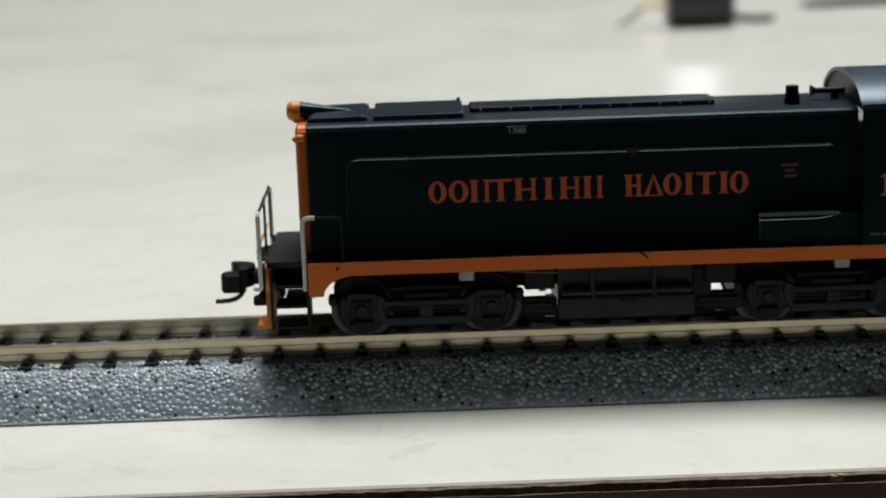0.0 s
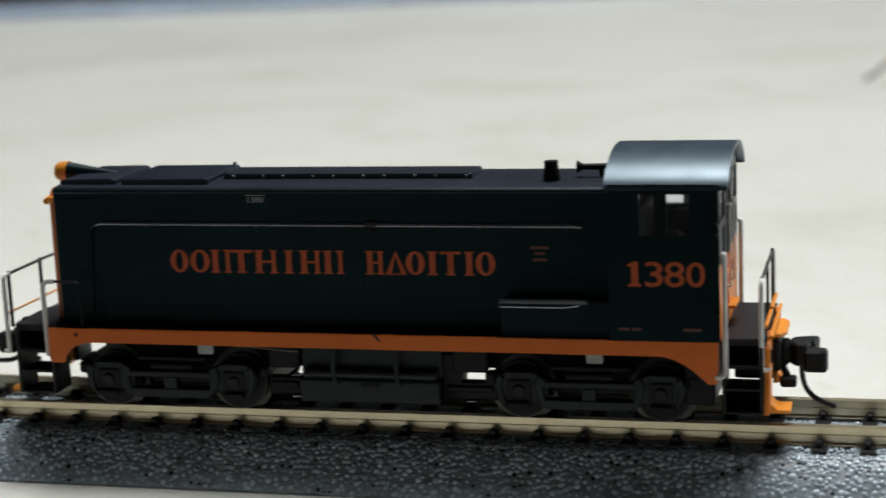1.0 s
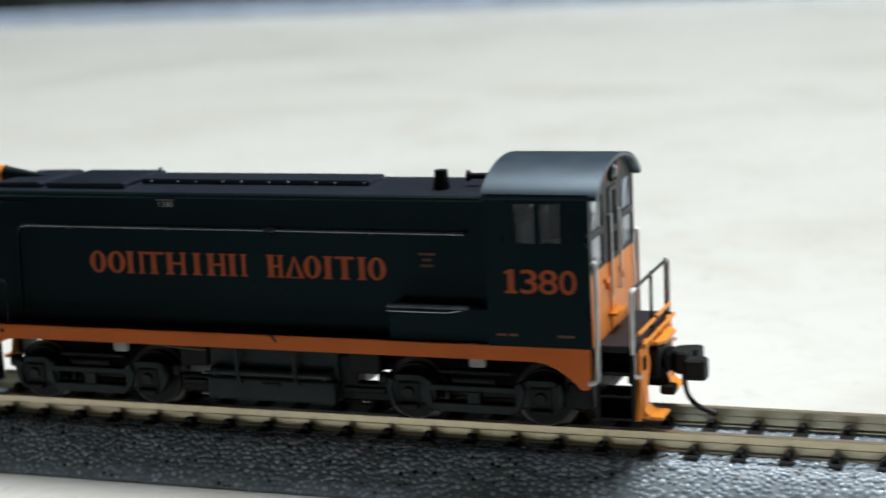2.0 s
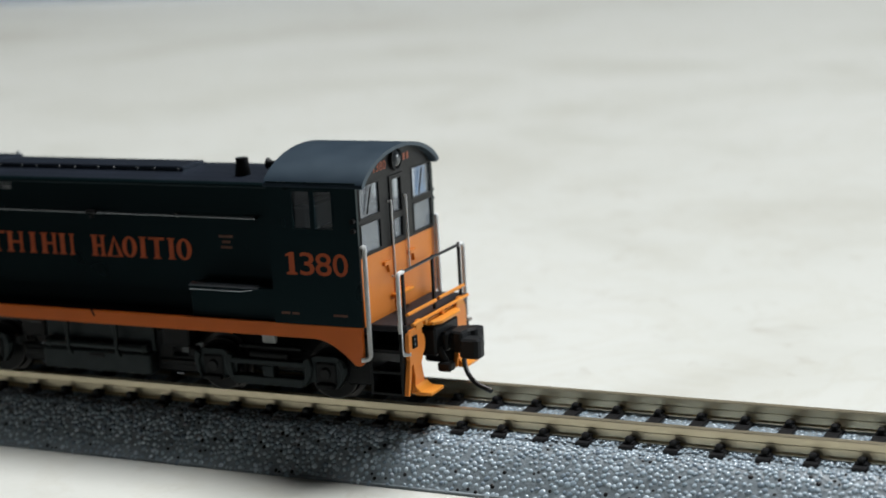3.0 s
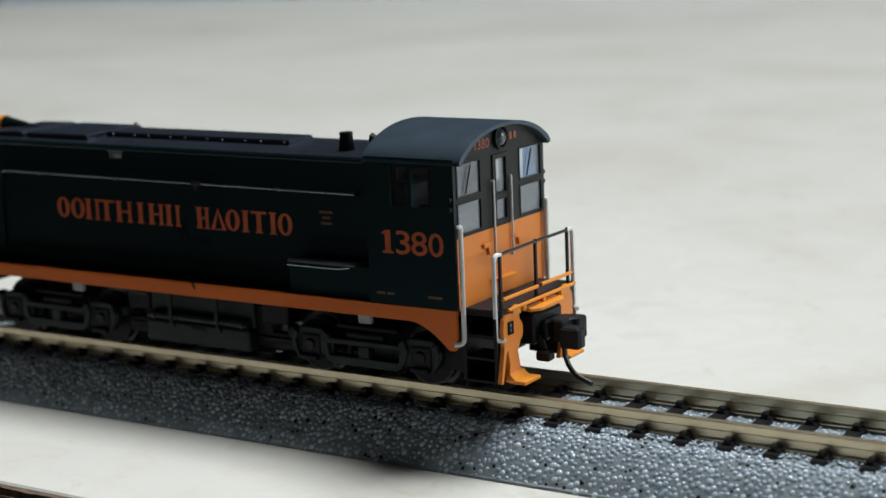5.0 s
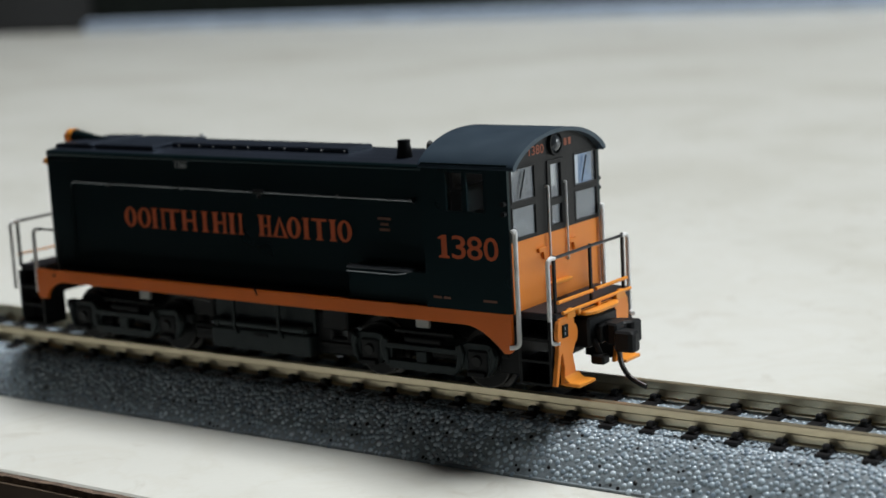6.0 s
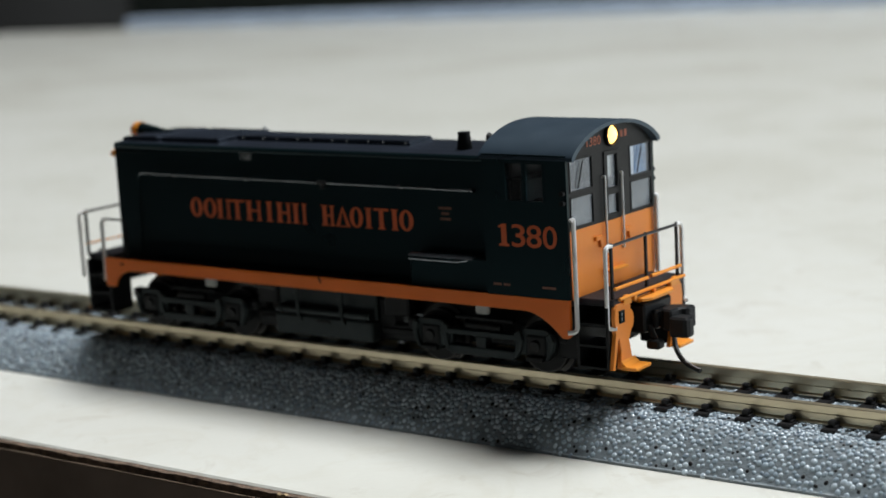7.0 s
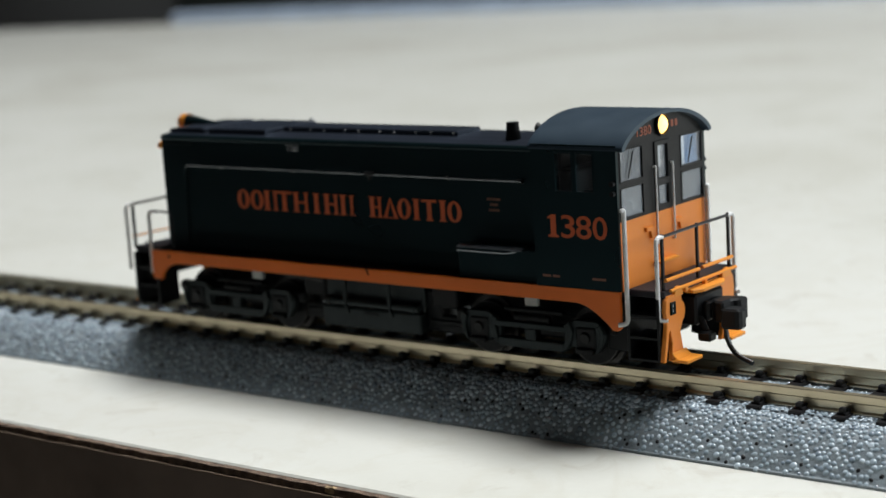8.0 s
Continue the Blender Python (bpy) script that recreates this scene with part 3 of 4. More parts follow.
def trucks(loco):
    for cx in (-24.2, 23.6):
        bm = fresh()
        box(bm, cx - 11.0, cx + 11.0, -3.6, 3.6, 9.4, 13.2, 0.3)
        truck = part("truck", bm, PLASTIC, loco, "dark grey four-wheel truck")
        for s in (-1, 1):
            y0, y1 = sorted((s * 6.5, s * 7.45))
            half = [(4.5, 12.2), (5.0, 12.45), (6.2, 12.95), (9.0, 12.95), (9.9, 12.5), (10.3, 11.6), (10.1, 10.6), (9.5, 9.6), (9.0, 9.1), (6.3, 9.1), (5.9, 9.7), (5.2, 9.45), (4.5, 9.0)]
            bm = fresh()
            for e in (-1, 1):
                prism(bm, [(cx + e * u, v) for u, v in half], "y", y0, y1, 0.14)
            side = part("sideframe", bm, TRUCK, truck, "cast-look dark grey sideframe")
            f0, f1 = sorted((s * 7.4, s * 7.85))
            # bottom bar, top flange and middle post stand proud round two sunk openings
            for x0, x1, z0, z1 in ((cx - 4.7, cx + 4.7, 8.95, 10.05), (cx - 5.2, cx + 5.2, 11.35, 12.05), (cx - 0.75, cx + 0.75, 10.0, 11.4)):
                bm = fresh()
                box(bm, x0, x1, *sorted((s * 6.5, s * 7.85)), z0, z1, 0.16, 2)
                part("rib", bm, TRUCK, side)
            for e in (-1, 1):
                for a, b in ((4.9, 5.9), (9.4, 10.2)):
                    out = [(cx + e * (a - 0.25), 12.3), (cx + e * (b - 0.35), 12.75), (cx + e * (b + 0.05), 11.6), (cx + e * (b - 0.3), 10.1), (cx + e * (b - 0.9), 9.2), (cx + e * (a - 0.55), 9.2), (cx + e * (a - 0.15), 10.2), (cx + e * (a + 0.1), 11.4)]
                    bm = prism(fresh(), out, "y", f0, f1, 0.14)
                    part("pedestal", bm, TRUCK, side)
                bm = fresh()
                box(bm, min(cx + e * 10.3, cx + e * 11.5), max(cx + e * 10.3, cx + e * 11.5), min(s * 5.6, s * 7.0), max(s * 5.6, s * 7.0), 11.3, 12.7, 0.35, 2)
                part("brake_hanger", bm, PLASTIC, side)
            for wx in (cx - 7.6, cx + 7.6):
                bm = fresh()
                b0, b1 = sorted((s * 7.3, s * 8.15))
                box(bm, wx - 1.35, wx + 1.35, min(s * 7.2, s * 7.6), max(s * 7.2, s * 7.6), 9.2, 12.2, 0.3, 2)
                box(bm, wx - 1.2, wx + 1.2, b0, b1, 9.1, 9.75, 0.2, 2)
                rod(bm, (wx, s * 7.5, 10.9), (wx, s * 7.8, 10.85), 0.75, 0.6, 16)
                part("journal_box", bm, PLASTIC, side)
            bm = fresh()
            box(bm, cx - 2.6, cx + 2.6, min(s * 6.6, s * 7.5), max(s * 6.6, s * 7.5), 12.0, 12.9, 0.3, 2)
            box(bm, cx - 4.2, cx + 4.2, min(s * 6.2, s * 7.1), max(s * 6.2, s * 7.1), 13.1, 13.6, 0.2, 2)
            part("bolster", bm, PLASTIC, side)
            for wx in (cx - 7.6, cx + 7.6):
                bm = fresh()
                rod(bm, (wx, s * 4.75, RAIL_TOP + 3.18), (wx, s * 5.55, RAIL_TOP + 3.18), 3.18, n=32)
                rod(bm, (wx, s * 4.1, RAIL_TOP + 3.18), (wx, s * 4.75, RAIL_TOP + 3.18), 3.75, n=32)
                wheel = part("wheel", bm, STEEL, truck, "worn metal wheel")
                bm = fresh()
                rod(bm, (wx, s * 5.5, RAIL_TOP + 3.18), (wx, s * 5.62, RAIL_TOP + 3.18), 3.04, n=28)
                part("wheel_centre", bm, PLASTIC, wheel)


def hood(loco):
    sec = [(-HOOD, SILL_TOP - 0.1), (-HOOD, 32.2)]
    sec += [(-HOOD - 0.12, 32.25), (-HOOD - 0.12, 32.5), (-HOOD + 0.2, 32.76)]
    sec += [(-4.5, 32.98), (-2, 33.1), (2, 33.1), (4.5, 32.98)]
    sec += [(HOOD - 0.2, 32.76), (HOOD + 0.12, 32.5), (HOOD + 0.12, 32.25), (HOOD, 32.2), (HOOD, SILL_TOP - 0.1)]
    part("hood", prism(fresh(), sec, "x", -37.35, CAB0 + 0.05, 0.07), BLACK, loco, "long black satin hood")
    h = loco.children[-1]
    # sheet added over the hood top to carry the painted sky sheen
    sheet = [(-6.25, 32.78), (-4.5, 33.0), (-2, 33.12), (2, 33.12), (4.5, 33.0), (6.25, 32.78), (6.25, 32.7), (-6.25, 32.7)]
    part("hood_roof", prism(fresh(), sheet, "x", -37.2, CAB0, 0.02), ROOF, h, "added black roof sheet, blue sky sheen put into its colour")
    # orange nose with softened corners
    nose = [(-5.1, SILL_TOP - 0.1), (-5.1, 31.6), (-4.3, 32.5), (4.3, 32.5), (5.1, 31.6), (5.1, SILL_TOP - 0.1)]
    n = part("nose", prism(fresh(), nose, "x", -38.75, -37.3, 0.3), ORANGE, loco, "orange nose of the hood")
    for k in range(7):
        z = 20.2 + k * 1.35
        bm = fresh()
        box(bm, -38.81, -38.65, -4.2, 4.2, z, z + 0.55, 0.04)
        part("radiator_slat", bm, ORANGE, n)
    for y in (-5.5, 5.5):
        bm = fresh()
        rod(bm, (-37.8, y, 31.3), (-38.5, y, 31.3), 0.4, n=12)
        rod(bm, (-38.5, y, 31.3), (-38.9, y, 30.95), 0.36, n=12)
        part("marker_lamp", bm, YELLOW, n, "small yellow-orange marker lamp")
    # trim along the side
    for s in (-1, 1):
        bm = fresh()
        box(bm, -36.6, -31.2, min(s * HOOD, s * (HOOD + 0.15)), max(s * HOOD, s * (HOOD + 0.15)), 31.45, 31.62, 0.04)
        part("drip_strip", bm, BLACK, h)
        # step box beside the cab with a tread on top
        bm = fresh()
        y0, y1 = sorted((s * (HOOD - 0.1), s * 9.0))
        out = [(14.6, SILL_TOP - 0.1), (14.6, 21.0), (CAB0 + 0.05, 21.0), (CAB0 + 0.05, SILL_TOP - 0.1)]
        prism(bm, out, "y", y0, y1, 0.12)
        sb = part("step_box", bm, BLACK, loco, "black equipment box on the walkway")
        bm = fresh()
        out = [(s * 8.5, 21.0), (s * 9.12, 20.85), (s * 9.12, 20.95), (s * 8.5, 21.16)]
        prism(bm, out, "x", 14.5, 23.9)
        for k in range(26):
            x = 14.65 + k * 0.355
            prism(bm, [(s * 8.55, 21.1), (s * 9.16, 20.9), (s * 9.1, 21.12), (s * 8.6, 21.26)], "x", x, x + 0.2)
        tread = part("tread", bm, TREAD, sb, "fine metal tread along the edge")
        bm = fresh()
        tube(bm, [(14.5, s * 9.06, 20.45), (21.5, s * 9.06, 20.45), (23.6, s * 8.9, 20.75)], 0.07, 6)
        part("tread_wire", bm, TREAD, tread)
        # long handrail
        y = s * (HOOD + 0.75)
        bm = fresh()
        tube(bm, [(-32.0, y, 28.75), (-31.3, y, 28.88), (-28, y, 28.85), (0, y, 28.8), (23.2, y, 28.75)], 0.17, 8)
        hr = part("handrail", bm, HANDRAIL, h, "thin metal handrail along the hood")
        bm = fresh()
        tube(bm, bend((-32.0, y, 28.75), (-32.9, s * (HOOD + 0.3), 28.4), (-33.3, s * (HOOD + 0.03), 18.2), 1.1), 0.12, 8)
        part("rail_leg", bm, BLACK, hr, "black painted leg of the handrail")
        bm = fresh()
        rod(bm, (0.2, y, 28.05), (0.2, y, 28.45), 0.24, n=8)
        rod(bm, (-0.5, y, 28.84), (0.9, y, 28.84), 0.28, n=10)
        part("clamp", bm, WIRE, hr)
        for x in (-26.0, -13.0, 0.2, 12.2, 22.8):
            bm = fresh()
            rod(bm, (x, s * HOOD, 28.55), (x, y + s * 0.1, 28.85), 0.2, 0.22, 8)
            part("stanchion", bm, WIRE, hr)
        bm = fresh()
        box(bm, -14.2, -11.9, min(s * HOOD, s * (HOOD + 0.1)), max(s * HOOD, s * (HOOD + 0.1)), 31.9, 32.0)
        part("number_rail", bm, WHITE_PRINT, h)
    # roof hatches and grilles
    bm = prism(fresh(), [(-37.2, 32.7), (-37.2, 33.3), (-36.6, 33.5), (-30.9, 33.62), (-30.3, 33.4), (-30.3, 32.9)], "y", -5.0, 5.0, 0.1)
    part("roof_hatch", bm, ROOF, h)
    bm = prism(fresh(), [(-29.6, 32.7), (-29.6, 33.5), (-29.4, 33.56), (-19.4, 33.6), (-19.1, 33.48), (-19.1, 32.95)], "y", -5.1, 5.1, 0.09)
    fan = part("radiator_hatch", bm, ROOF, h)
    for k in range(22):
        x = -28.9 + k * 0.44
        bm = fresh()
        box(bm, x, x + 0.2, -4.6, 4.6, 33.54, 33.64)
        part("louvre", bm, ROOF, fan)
    bm = fresh()
    rod(bm, (-19.5, 4.5, 33.6), (-19.5, 4.5, 34.0), 0.28, 0.2, 10)
    part("latch", bm, WHITE_PRINT, fan)
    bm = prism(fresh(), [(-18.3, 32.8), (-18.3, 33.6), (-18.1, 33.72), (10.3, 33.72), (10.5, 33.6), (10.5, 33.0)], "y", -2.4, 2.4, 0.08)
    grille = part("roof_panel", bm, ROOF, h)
    for k in range(5):
        for x in (-17.0 + k * 5.85, -13.5 + k * 5.85):
            for e in (-1, 1):
                bm = fresh()
                rod(bm, (x, e * 2.3, 33.4), (x, e * 2.52, 33.38), 0.17, 0.13, n=8)
                part("bolt", bm, WHITE_PRINT, grille)
    bm = fresh()
    rod(bm, (19.4, -3.2, 32.8), (19.4, -3.2, 34.9), 0.98, 0.72, 20)
    b = fresh()
    rod(b, (19.4, -3.2, 34.85), (19.4, -3.2, 35.1), 0.78, 0.74, 20)
    merge(bm, b)
    part("exhaust_stack", bm, PLASTIC, h, "short black exhaust stack")
    bm = fresh()
    for p, q, r0, r1 in (((21.9, -1.6, 34.2), (22.5, -1.6, 34.2), 0.7, 0.34), ((22.5, -1.6, 34.2), (25.9, -1.6, 34.2), 0.34, 0.4)):
        rod(bm, p, q, r0, r1, 16)
    box(bm, 24.3, 25.2, -1.9, -1.3, 33.2, 34.4, 0.1)
    part("horn", bm, PLASTIC, h, "black air horn")
    # front headlight in its fairing
    bm = fresh()
    rod(bm, (-31.5, 0, 33.3), (-38.4, 0, 33.65), 0.2, 1.12, 24)
    hl = part("front_headlight", bm, BLACK, loco, "black fairing with an orange headlight ring")
    bm = fresh()
    rod(bm, (-38.35, 0, 33.65), (-39.3, 0, 33.65), 1.22, 1.2, 24)
    rod(bm, (-39.3, 0, 33.65), (-39.85, 0, 33.65), 1.2, 0.92, 24)
    box(bm, -39.2, -37.8, -0.9, 0.9, 32.3, 33.2, 0.2)
    part("lamp_ring", bm, YELLOW, hl, "orange headlight ring")
    bm = fresh()
    rod(bm, (-39.85, 0, 33.65), (-39.92, 0, 33.65), 0.75, n=20)
    part("lens", bm, LAMP_OFF, hl)


def cab(loco):
    wins = [(29.5, 31.95, 28.2, 32.7), (32.3, 34.75, 28.2, 32.7)]
    bm = fresh()
    box(bm, CAB0 + 0.4, CAB1 - 0.4, -SIDE + 0.4, SIDE - 0.4, SILL_TOP - 0.1, 24.0)
    body = part("cab", bm, PLASTIC, loco, "black cab with an orange rear wall")
    for s in (-1, 1):
        lo, hi = sorted((s * SIDE, s * (SIDE - 0.4)))
        part("cab_side", pierced(fresh(), "y", lo, hi, CAB0, CAB1, SILL_TOP, 33.6, wins), BLACK, body, "black cab side with two windows")
        for w in wins:
            bm = fresh()
            pierced(bm, "y", *sorted((s * (SIDE + 0.06), s * (SIDE - 0.3))), w[0] - 0.02, w[1] + 0.02, w[2] - 0.02, w[3] + 0.02, [(w[0] + 0.12, w[1] - 0.12, w[2] + 0.12, w[3] - 0.12)])
            part("window_frame", bm, BLACK, body)
            bm = fresh()
            box(bm, w[0] + 0.1, w[1] - 0.1, min(s * (SIDE - 0.22), s * (SIDE - 0.28)), max(s * (SIDE - 0.22), s * (SIDE - 0.28)), w[2] + 0.1, w[3] - 0.1)
            pane = part("pane", bm, GLASS, body)
            pane.visible_shadow = False
    # end walls
    ends = [(-9.1, -4.2, 25.3, 28.75), (-9.1, -4.2, 29.3, 33.0), (4.2, 9.1, 25.3, 28.75), (4.2, 9.1, 29.3, 33.0), (-1.15, 1.15, 25.6, 28.0), (-1.15, 1.15, 28.6, 32.6)]
    for x0, x1 in ((CAB1 - 0.4, CAB1), (CAB0, CAB0 + 0.4)):
        holes = ends if x0 > 30 else [h for h in ends if h[2] > 29 and abs(h[0] + h[1]) > 3]
        bm = pierced(fresh(), "x", x0, x1, -SIDE + 0.41, SIDE - 0.41, 25.0 if x0 > 30 else SILL_TOP, 33.4, holes)
        part("end_wall", bm, REAR_BLACK, body)
        arch = [(-9.5, 33.38), *[(y, roof_z(y) - 0.2) for y in np.linspace(-9.4, 9.4, 25)], (9.5, 33.38)]
        part("gable", prism(fresh(), arch, "x", x0, x1), REAR_BLACK, body)
        for h in holes:
            bm = pierced(fresh(), "x", x1 - 0.3 if x0 > 30 else x0 - 0.06, x1 + 0.07 if x0 > 30 else x0 + 0.3, h[0] - 0.05, h[1] + 0.05, h[2] - 0.05, h[3] + 0.05, [(h[0] + 0.12, h[1] - 0.12, h[2] + 0.12, h[3] - 0.12)])
            part("window_frame", bm, REAR_BLACK, body)
            bm = fresh()
            xm = x1 - 0.16 if x0 > 30 else x0 + 0.16
            box(bm, xm - 0.03, xm + 0.03, h[0] + 0.1, h[1] - 0.1, h[2] + 0.1, h[3] - 0.1)
            pane = part("pane", bm, (PALE_GLARE_GLASS if h[2] > 28 else GLARE_GLASS) if x0 > 30 else GLASS, body)
            pane.visible_shadow = False
    bm = fresh()
    box(bm, CAB1 - 0.4, CAB1, -SIDE + 0.41, SIDE - 0.41, SILL_TOP - 0.05, 24.995)
    lower = part("lower_end_wall", bm, LIT_ORANGE, body, "orange lower half of the rear wall")
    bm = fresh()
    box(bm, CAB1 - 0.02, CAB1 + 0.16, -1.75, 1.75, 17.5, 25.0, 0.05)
    part("door_panel", bm, LIT_ORANGE, lower)
    bm = fresh()
    pierced(bm, "x", CAB1 - 0.02, CAB1 + 0.16, -1.75, 1.75, 25.0, 33.0, [(-1.1, 1.1, 25.65, 27.95), (-1.1, 1.1, 28.65, 32.55)])
    part("door_frame", bm, REAR_BLACK, body)
    bm = fresh()
    box(bm, CAB1, CAB1 + 0.95, -2.6, 1.6, 19.1, 19.45, 0.06)
    part("foot_board", bm, YELLOW, lower, "small yellow-orange foot board")
    for y in (-3.6, 2.9):
        bm = fresh()
        out = [(y - 0.75, 23.6), (y + 0.75, 23.6), (y + 0.75, 22.2), (y + 0.35, 22.2), (y + 0.1, 23.1), (y - 0.75, 23.1)]
        prism(bm, out, "x", CAB1, CAB1 + 0.35, 0.05)
        part("lifting_lug", bm, LIT_ORANGE, lower)
    for y in (-2.1, 1.7):
        bm = fresh()
        tube(bm, bend((CAB1, y, 30.2), (CAB1 + 0.4, y, 30.3), (CAB1 + 0.4, y, 26), 0.15) + bend((CAB1 + 0.4, y, 24), (CAB1 + 0.4, y, 21.4), (CAB1, y, 21.5), 0.15)[1:], 0.13, 8)
        part("door_grab", bm, SILVER, body, "thin silver door grab")
    for s in (-1, 1):
        for z in (29.4, 28.3):
            bm = fresh()
            rod(bm, (CAB1 - 0.4, s * SIDE, z), (CAB1 - 0.4, s * (SIDE + 0.55), z), 0.3, n=10)
            part("hinge", bm, PLASTIC, body)
        # wiper on each upper rear pane
        bm = fresh()
        tube(bm, [(CAB1 + 0.1, s * 6.6 - 0.9, 29.7), (CAB1 + 0.12, s * 6.6 + 0.2, 32.6)], 0.09, 6)
        part("wiper", bm, PLASTIC, body)
    # cards added behind the far rear window: its reflection painted part white, part blue
    for y0, y1, mat in ((4.4, 5.9, GLARE_WHITE), (5.92, 8.9, GLARE_BLUE)):
        bm = fresh()
        box(bm, CAB1 - 0.62, CAB1 - 0.5, y0, y1, 29.4, 32.9, 0.03)
        part("blind", bm, mat, body)
    # curved roof
    ys = [9.9 * math.sin(a) for a in np.linspace(-math.pi / 2, math.pi / 2, 41)]
    outline = [(y, roof_z(y)) for y in ys] + [(9.9, 33.0), (9.5, 33.0)] + [(y * 0.955, roof_z(y) - 0.42) for y in ys[::-1]] + [(-9.5, 33.0), (-9.9, 33.0)]
    part("cab_roof", prism(fresh(), outline, "x", CAB0 - 0.35, CAB1 + 0.95), CAB_ROOF, body, "curved black cab roof, its bluish sheen put into the colour", smooth=True)
    # desk and seat seen dimly through the glass
    bm = fresh()
    box(bm, 27.0, 29.0, -5.5, 5.5, 24.0, 30.0, 0.3)
    box(bm, 31.0, 33.5, 3.5, 6.5, 24.0, 28.5, 0.4)
    box(bm, 31.0, 33.5, -7.0, -4.5, 24.0, 28.0, 0.4)
    part("cab_interior", bm, TRUCK, body)
    # headlight housing under the roof edge
    hc = Vector((CAB1 - 0.42, 0, 34.8))
    bm = fresh()
    n = 28
    rings = []
    for x, r in ((CAB1 - 0.05, 1.36), (CAB1 + 0.42, 1.36), (CAB1 + 0.42, 1.16), (CAB1 + 0.02, 1.16)):
        rings.append([bm.verts.new((x, r * math.cos(2 * math.pi * k / n), 34.8 + r * math.sin(2 * math.pi * k / n))) for k in range(n)])
    for a, b in zip(rings, rings[1:]):
        for k in range(n):
            bm.faces.new((a[k], a[(k + 1) % n], b[(k + 1) % n], b[k]))
    hl = part("rear_headlight", bm, PLASTIC, loco, "round headlight under the cab roof, switched on later")
    # the bulb: one face clear dark glass, the other face lit
    bm = fresh()
    bmesh.ops.create_uvsphere(bm, u_segments=24, v_segments=16, radius=1.2, matrix=Matrix.Translation(hc))
    bulb = part("bulb", bm, LAMP_OFF, hl, "amber headlight bulb", smooth=True, pivot=hc)
    bulb.data.materials.append(LAMP_ON)
    for p in bulb.data.polygons:
        if p.center.x < -0.05 * MM:
            p.material_index = 1
    return bulb


def end_bar(pilot, near):
    """Round bar along the platform edge with three short brackets."""
    bm = fresh()
    rod(bm, (43.0 + near, -7.5, 17.3), (43.0 + near, 7.5, 17.25), 0.2, n=10)
    for y in (-4.2, 0.2, 4.2):
        box(bm, 42.7 + near, 43.2 + near, y - 0.3, y + 0.3, 16.6, 17.4, 0.08)
    part("end_bar", bm, YELLOW, pilot, "yellow-orange bar along the platform edge")


def end_platform(loco, s):
    """Deck, steps, pilot, rails and coupler at one end. s: +1 at the cab, -1 at the nose."""
    def X(a, b):
        return sorted((s * a, s * b))

    # the pilot stands closer in at the cab end
    near = -0.35 if s > 0 else 0.0

    def XP(a, b):
        return X(a + near, b + near)

    bm = fresh()
    box(bm, *XP(37.45 - near, 42.6), -8.2, 8.2, 16.5, 17.3, 0.08)
    part("end_deck", bm, DECK, loco, "dark end platform")
    for side in (-1, 1):
        y0, y1 = sorted((side * 5.2, side * 9.0))
        bm = fresh()
        box(bm, *XP(41.9, 42.3), y0, y1, 9.4, 16.6, 0.06)
        box(bm, *X(37.7, 38.1), y0, y1, 9.4, 16.6, 0.06)
        st = part("step_well", bm, PLASTIC, loco, "black boarding steps")
        bm = fresh()
        inner = sorted((side * 5.2, side * 5.5))
        for z0, z1 in ((14.5, 16.6), (9.4, 12.0)) if s > 0 else ((14.5, 16.6),):
            box(bm, *X(37.9, 41.9), *inner, z0, z1, 0.05)
        part("riser", bm, PLASTIC, st)
        for z in (14.6, 12.2, 9.7):
            bm = fresh()
            box(bm, *X(38.0, 41.7), y0, y1, z - 0.35, z, 0.06)
            part("step", bm, PLASTIC, st)
        # silver handrails beside the steps
        y = side * 9.35
        bm = fresh()
        if s > 0:
            pts = bend((38.0, side * 9.7, 26.3), (38.15, y, 26.5), (38.15, y, 22), 0.3) + bend((38.15, y, 18), (38.15, y, 13.5), (37.2, side * 9.9, 13.5), 0.7)[1:]
        else:
            pts = bend((-36.7, y, 22.6), (-38.15, y, 22.6), (-38.15, y, 18), 0.9) + [(-38.15, y, 14.0)]
        tube(bm, pts, 0.27, 10)
        grab = part("grab_rail", bm, SILVER, loco, "silver grab rail beside the steps")
        if s < 0:
            bm = fresh()
            tube(bm, bend((-36.75, y, 22.6), (-33.6, y, 22.6), (-33.6, y, 17.1), 0.9), 0.15, 8)
            part("dark_rail", bm, PLASTIC, grab, "dark bent length of the grab rail")
    # pilot plates either side of the coupler, each with a rounded inner lobe, a splayed outer leg and a foot
    k = 1.0 if s > 0 else 0.88
    rx = 41.75 if s > 0 else 43.3
    top = 23.3 if s > 0 else 23.0
    bm = fresh()
    for side in (-1, 1):
        out = [(5.0, 16.75), (7.9, 16.75), (8.3, 16.3), (8.5, 15.2), (8.35, 13.4), (8.75, 11.6), (9.2, 9.5), (8.75, 9.4), (8.3, 11.0), (7.95, 12.6), (7.65, 12.9), (7.3, 11.4), (7.5, 9.3), (4.4, 9.3), (5.0, 10.4), (5.5, 12.4), (5.2, 12.9)]
        out += [(5.0 - 0.7 * math.sin(a), 14.6 + 1.15 * math.cos(a)) for a in np.linspace(math.pi * 0.95, 0.05, 9)]
        prism(bm, [(side * u * (k if side < 0 else 0.84), v) for u, v in out], "x", *XP(42.35, 42.9), 0.06)
    pil = part("pilot", bm, LIT_ORANGE if s > 0 else YELLOW, loco, "orange end pilot")
    for side in (-1, 1):
        ya, yb = sorted((side * 4.2, side * 7.6))
        bm = fresh()
        tip = (44.9 if side < 0 else 44.0) if s > 0 else 44.1
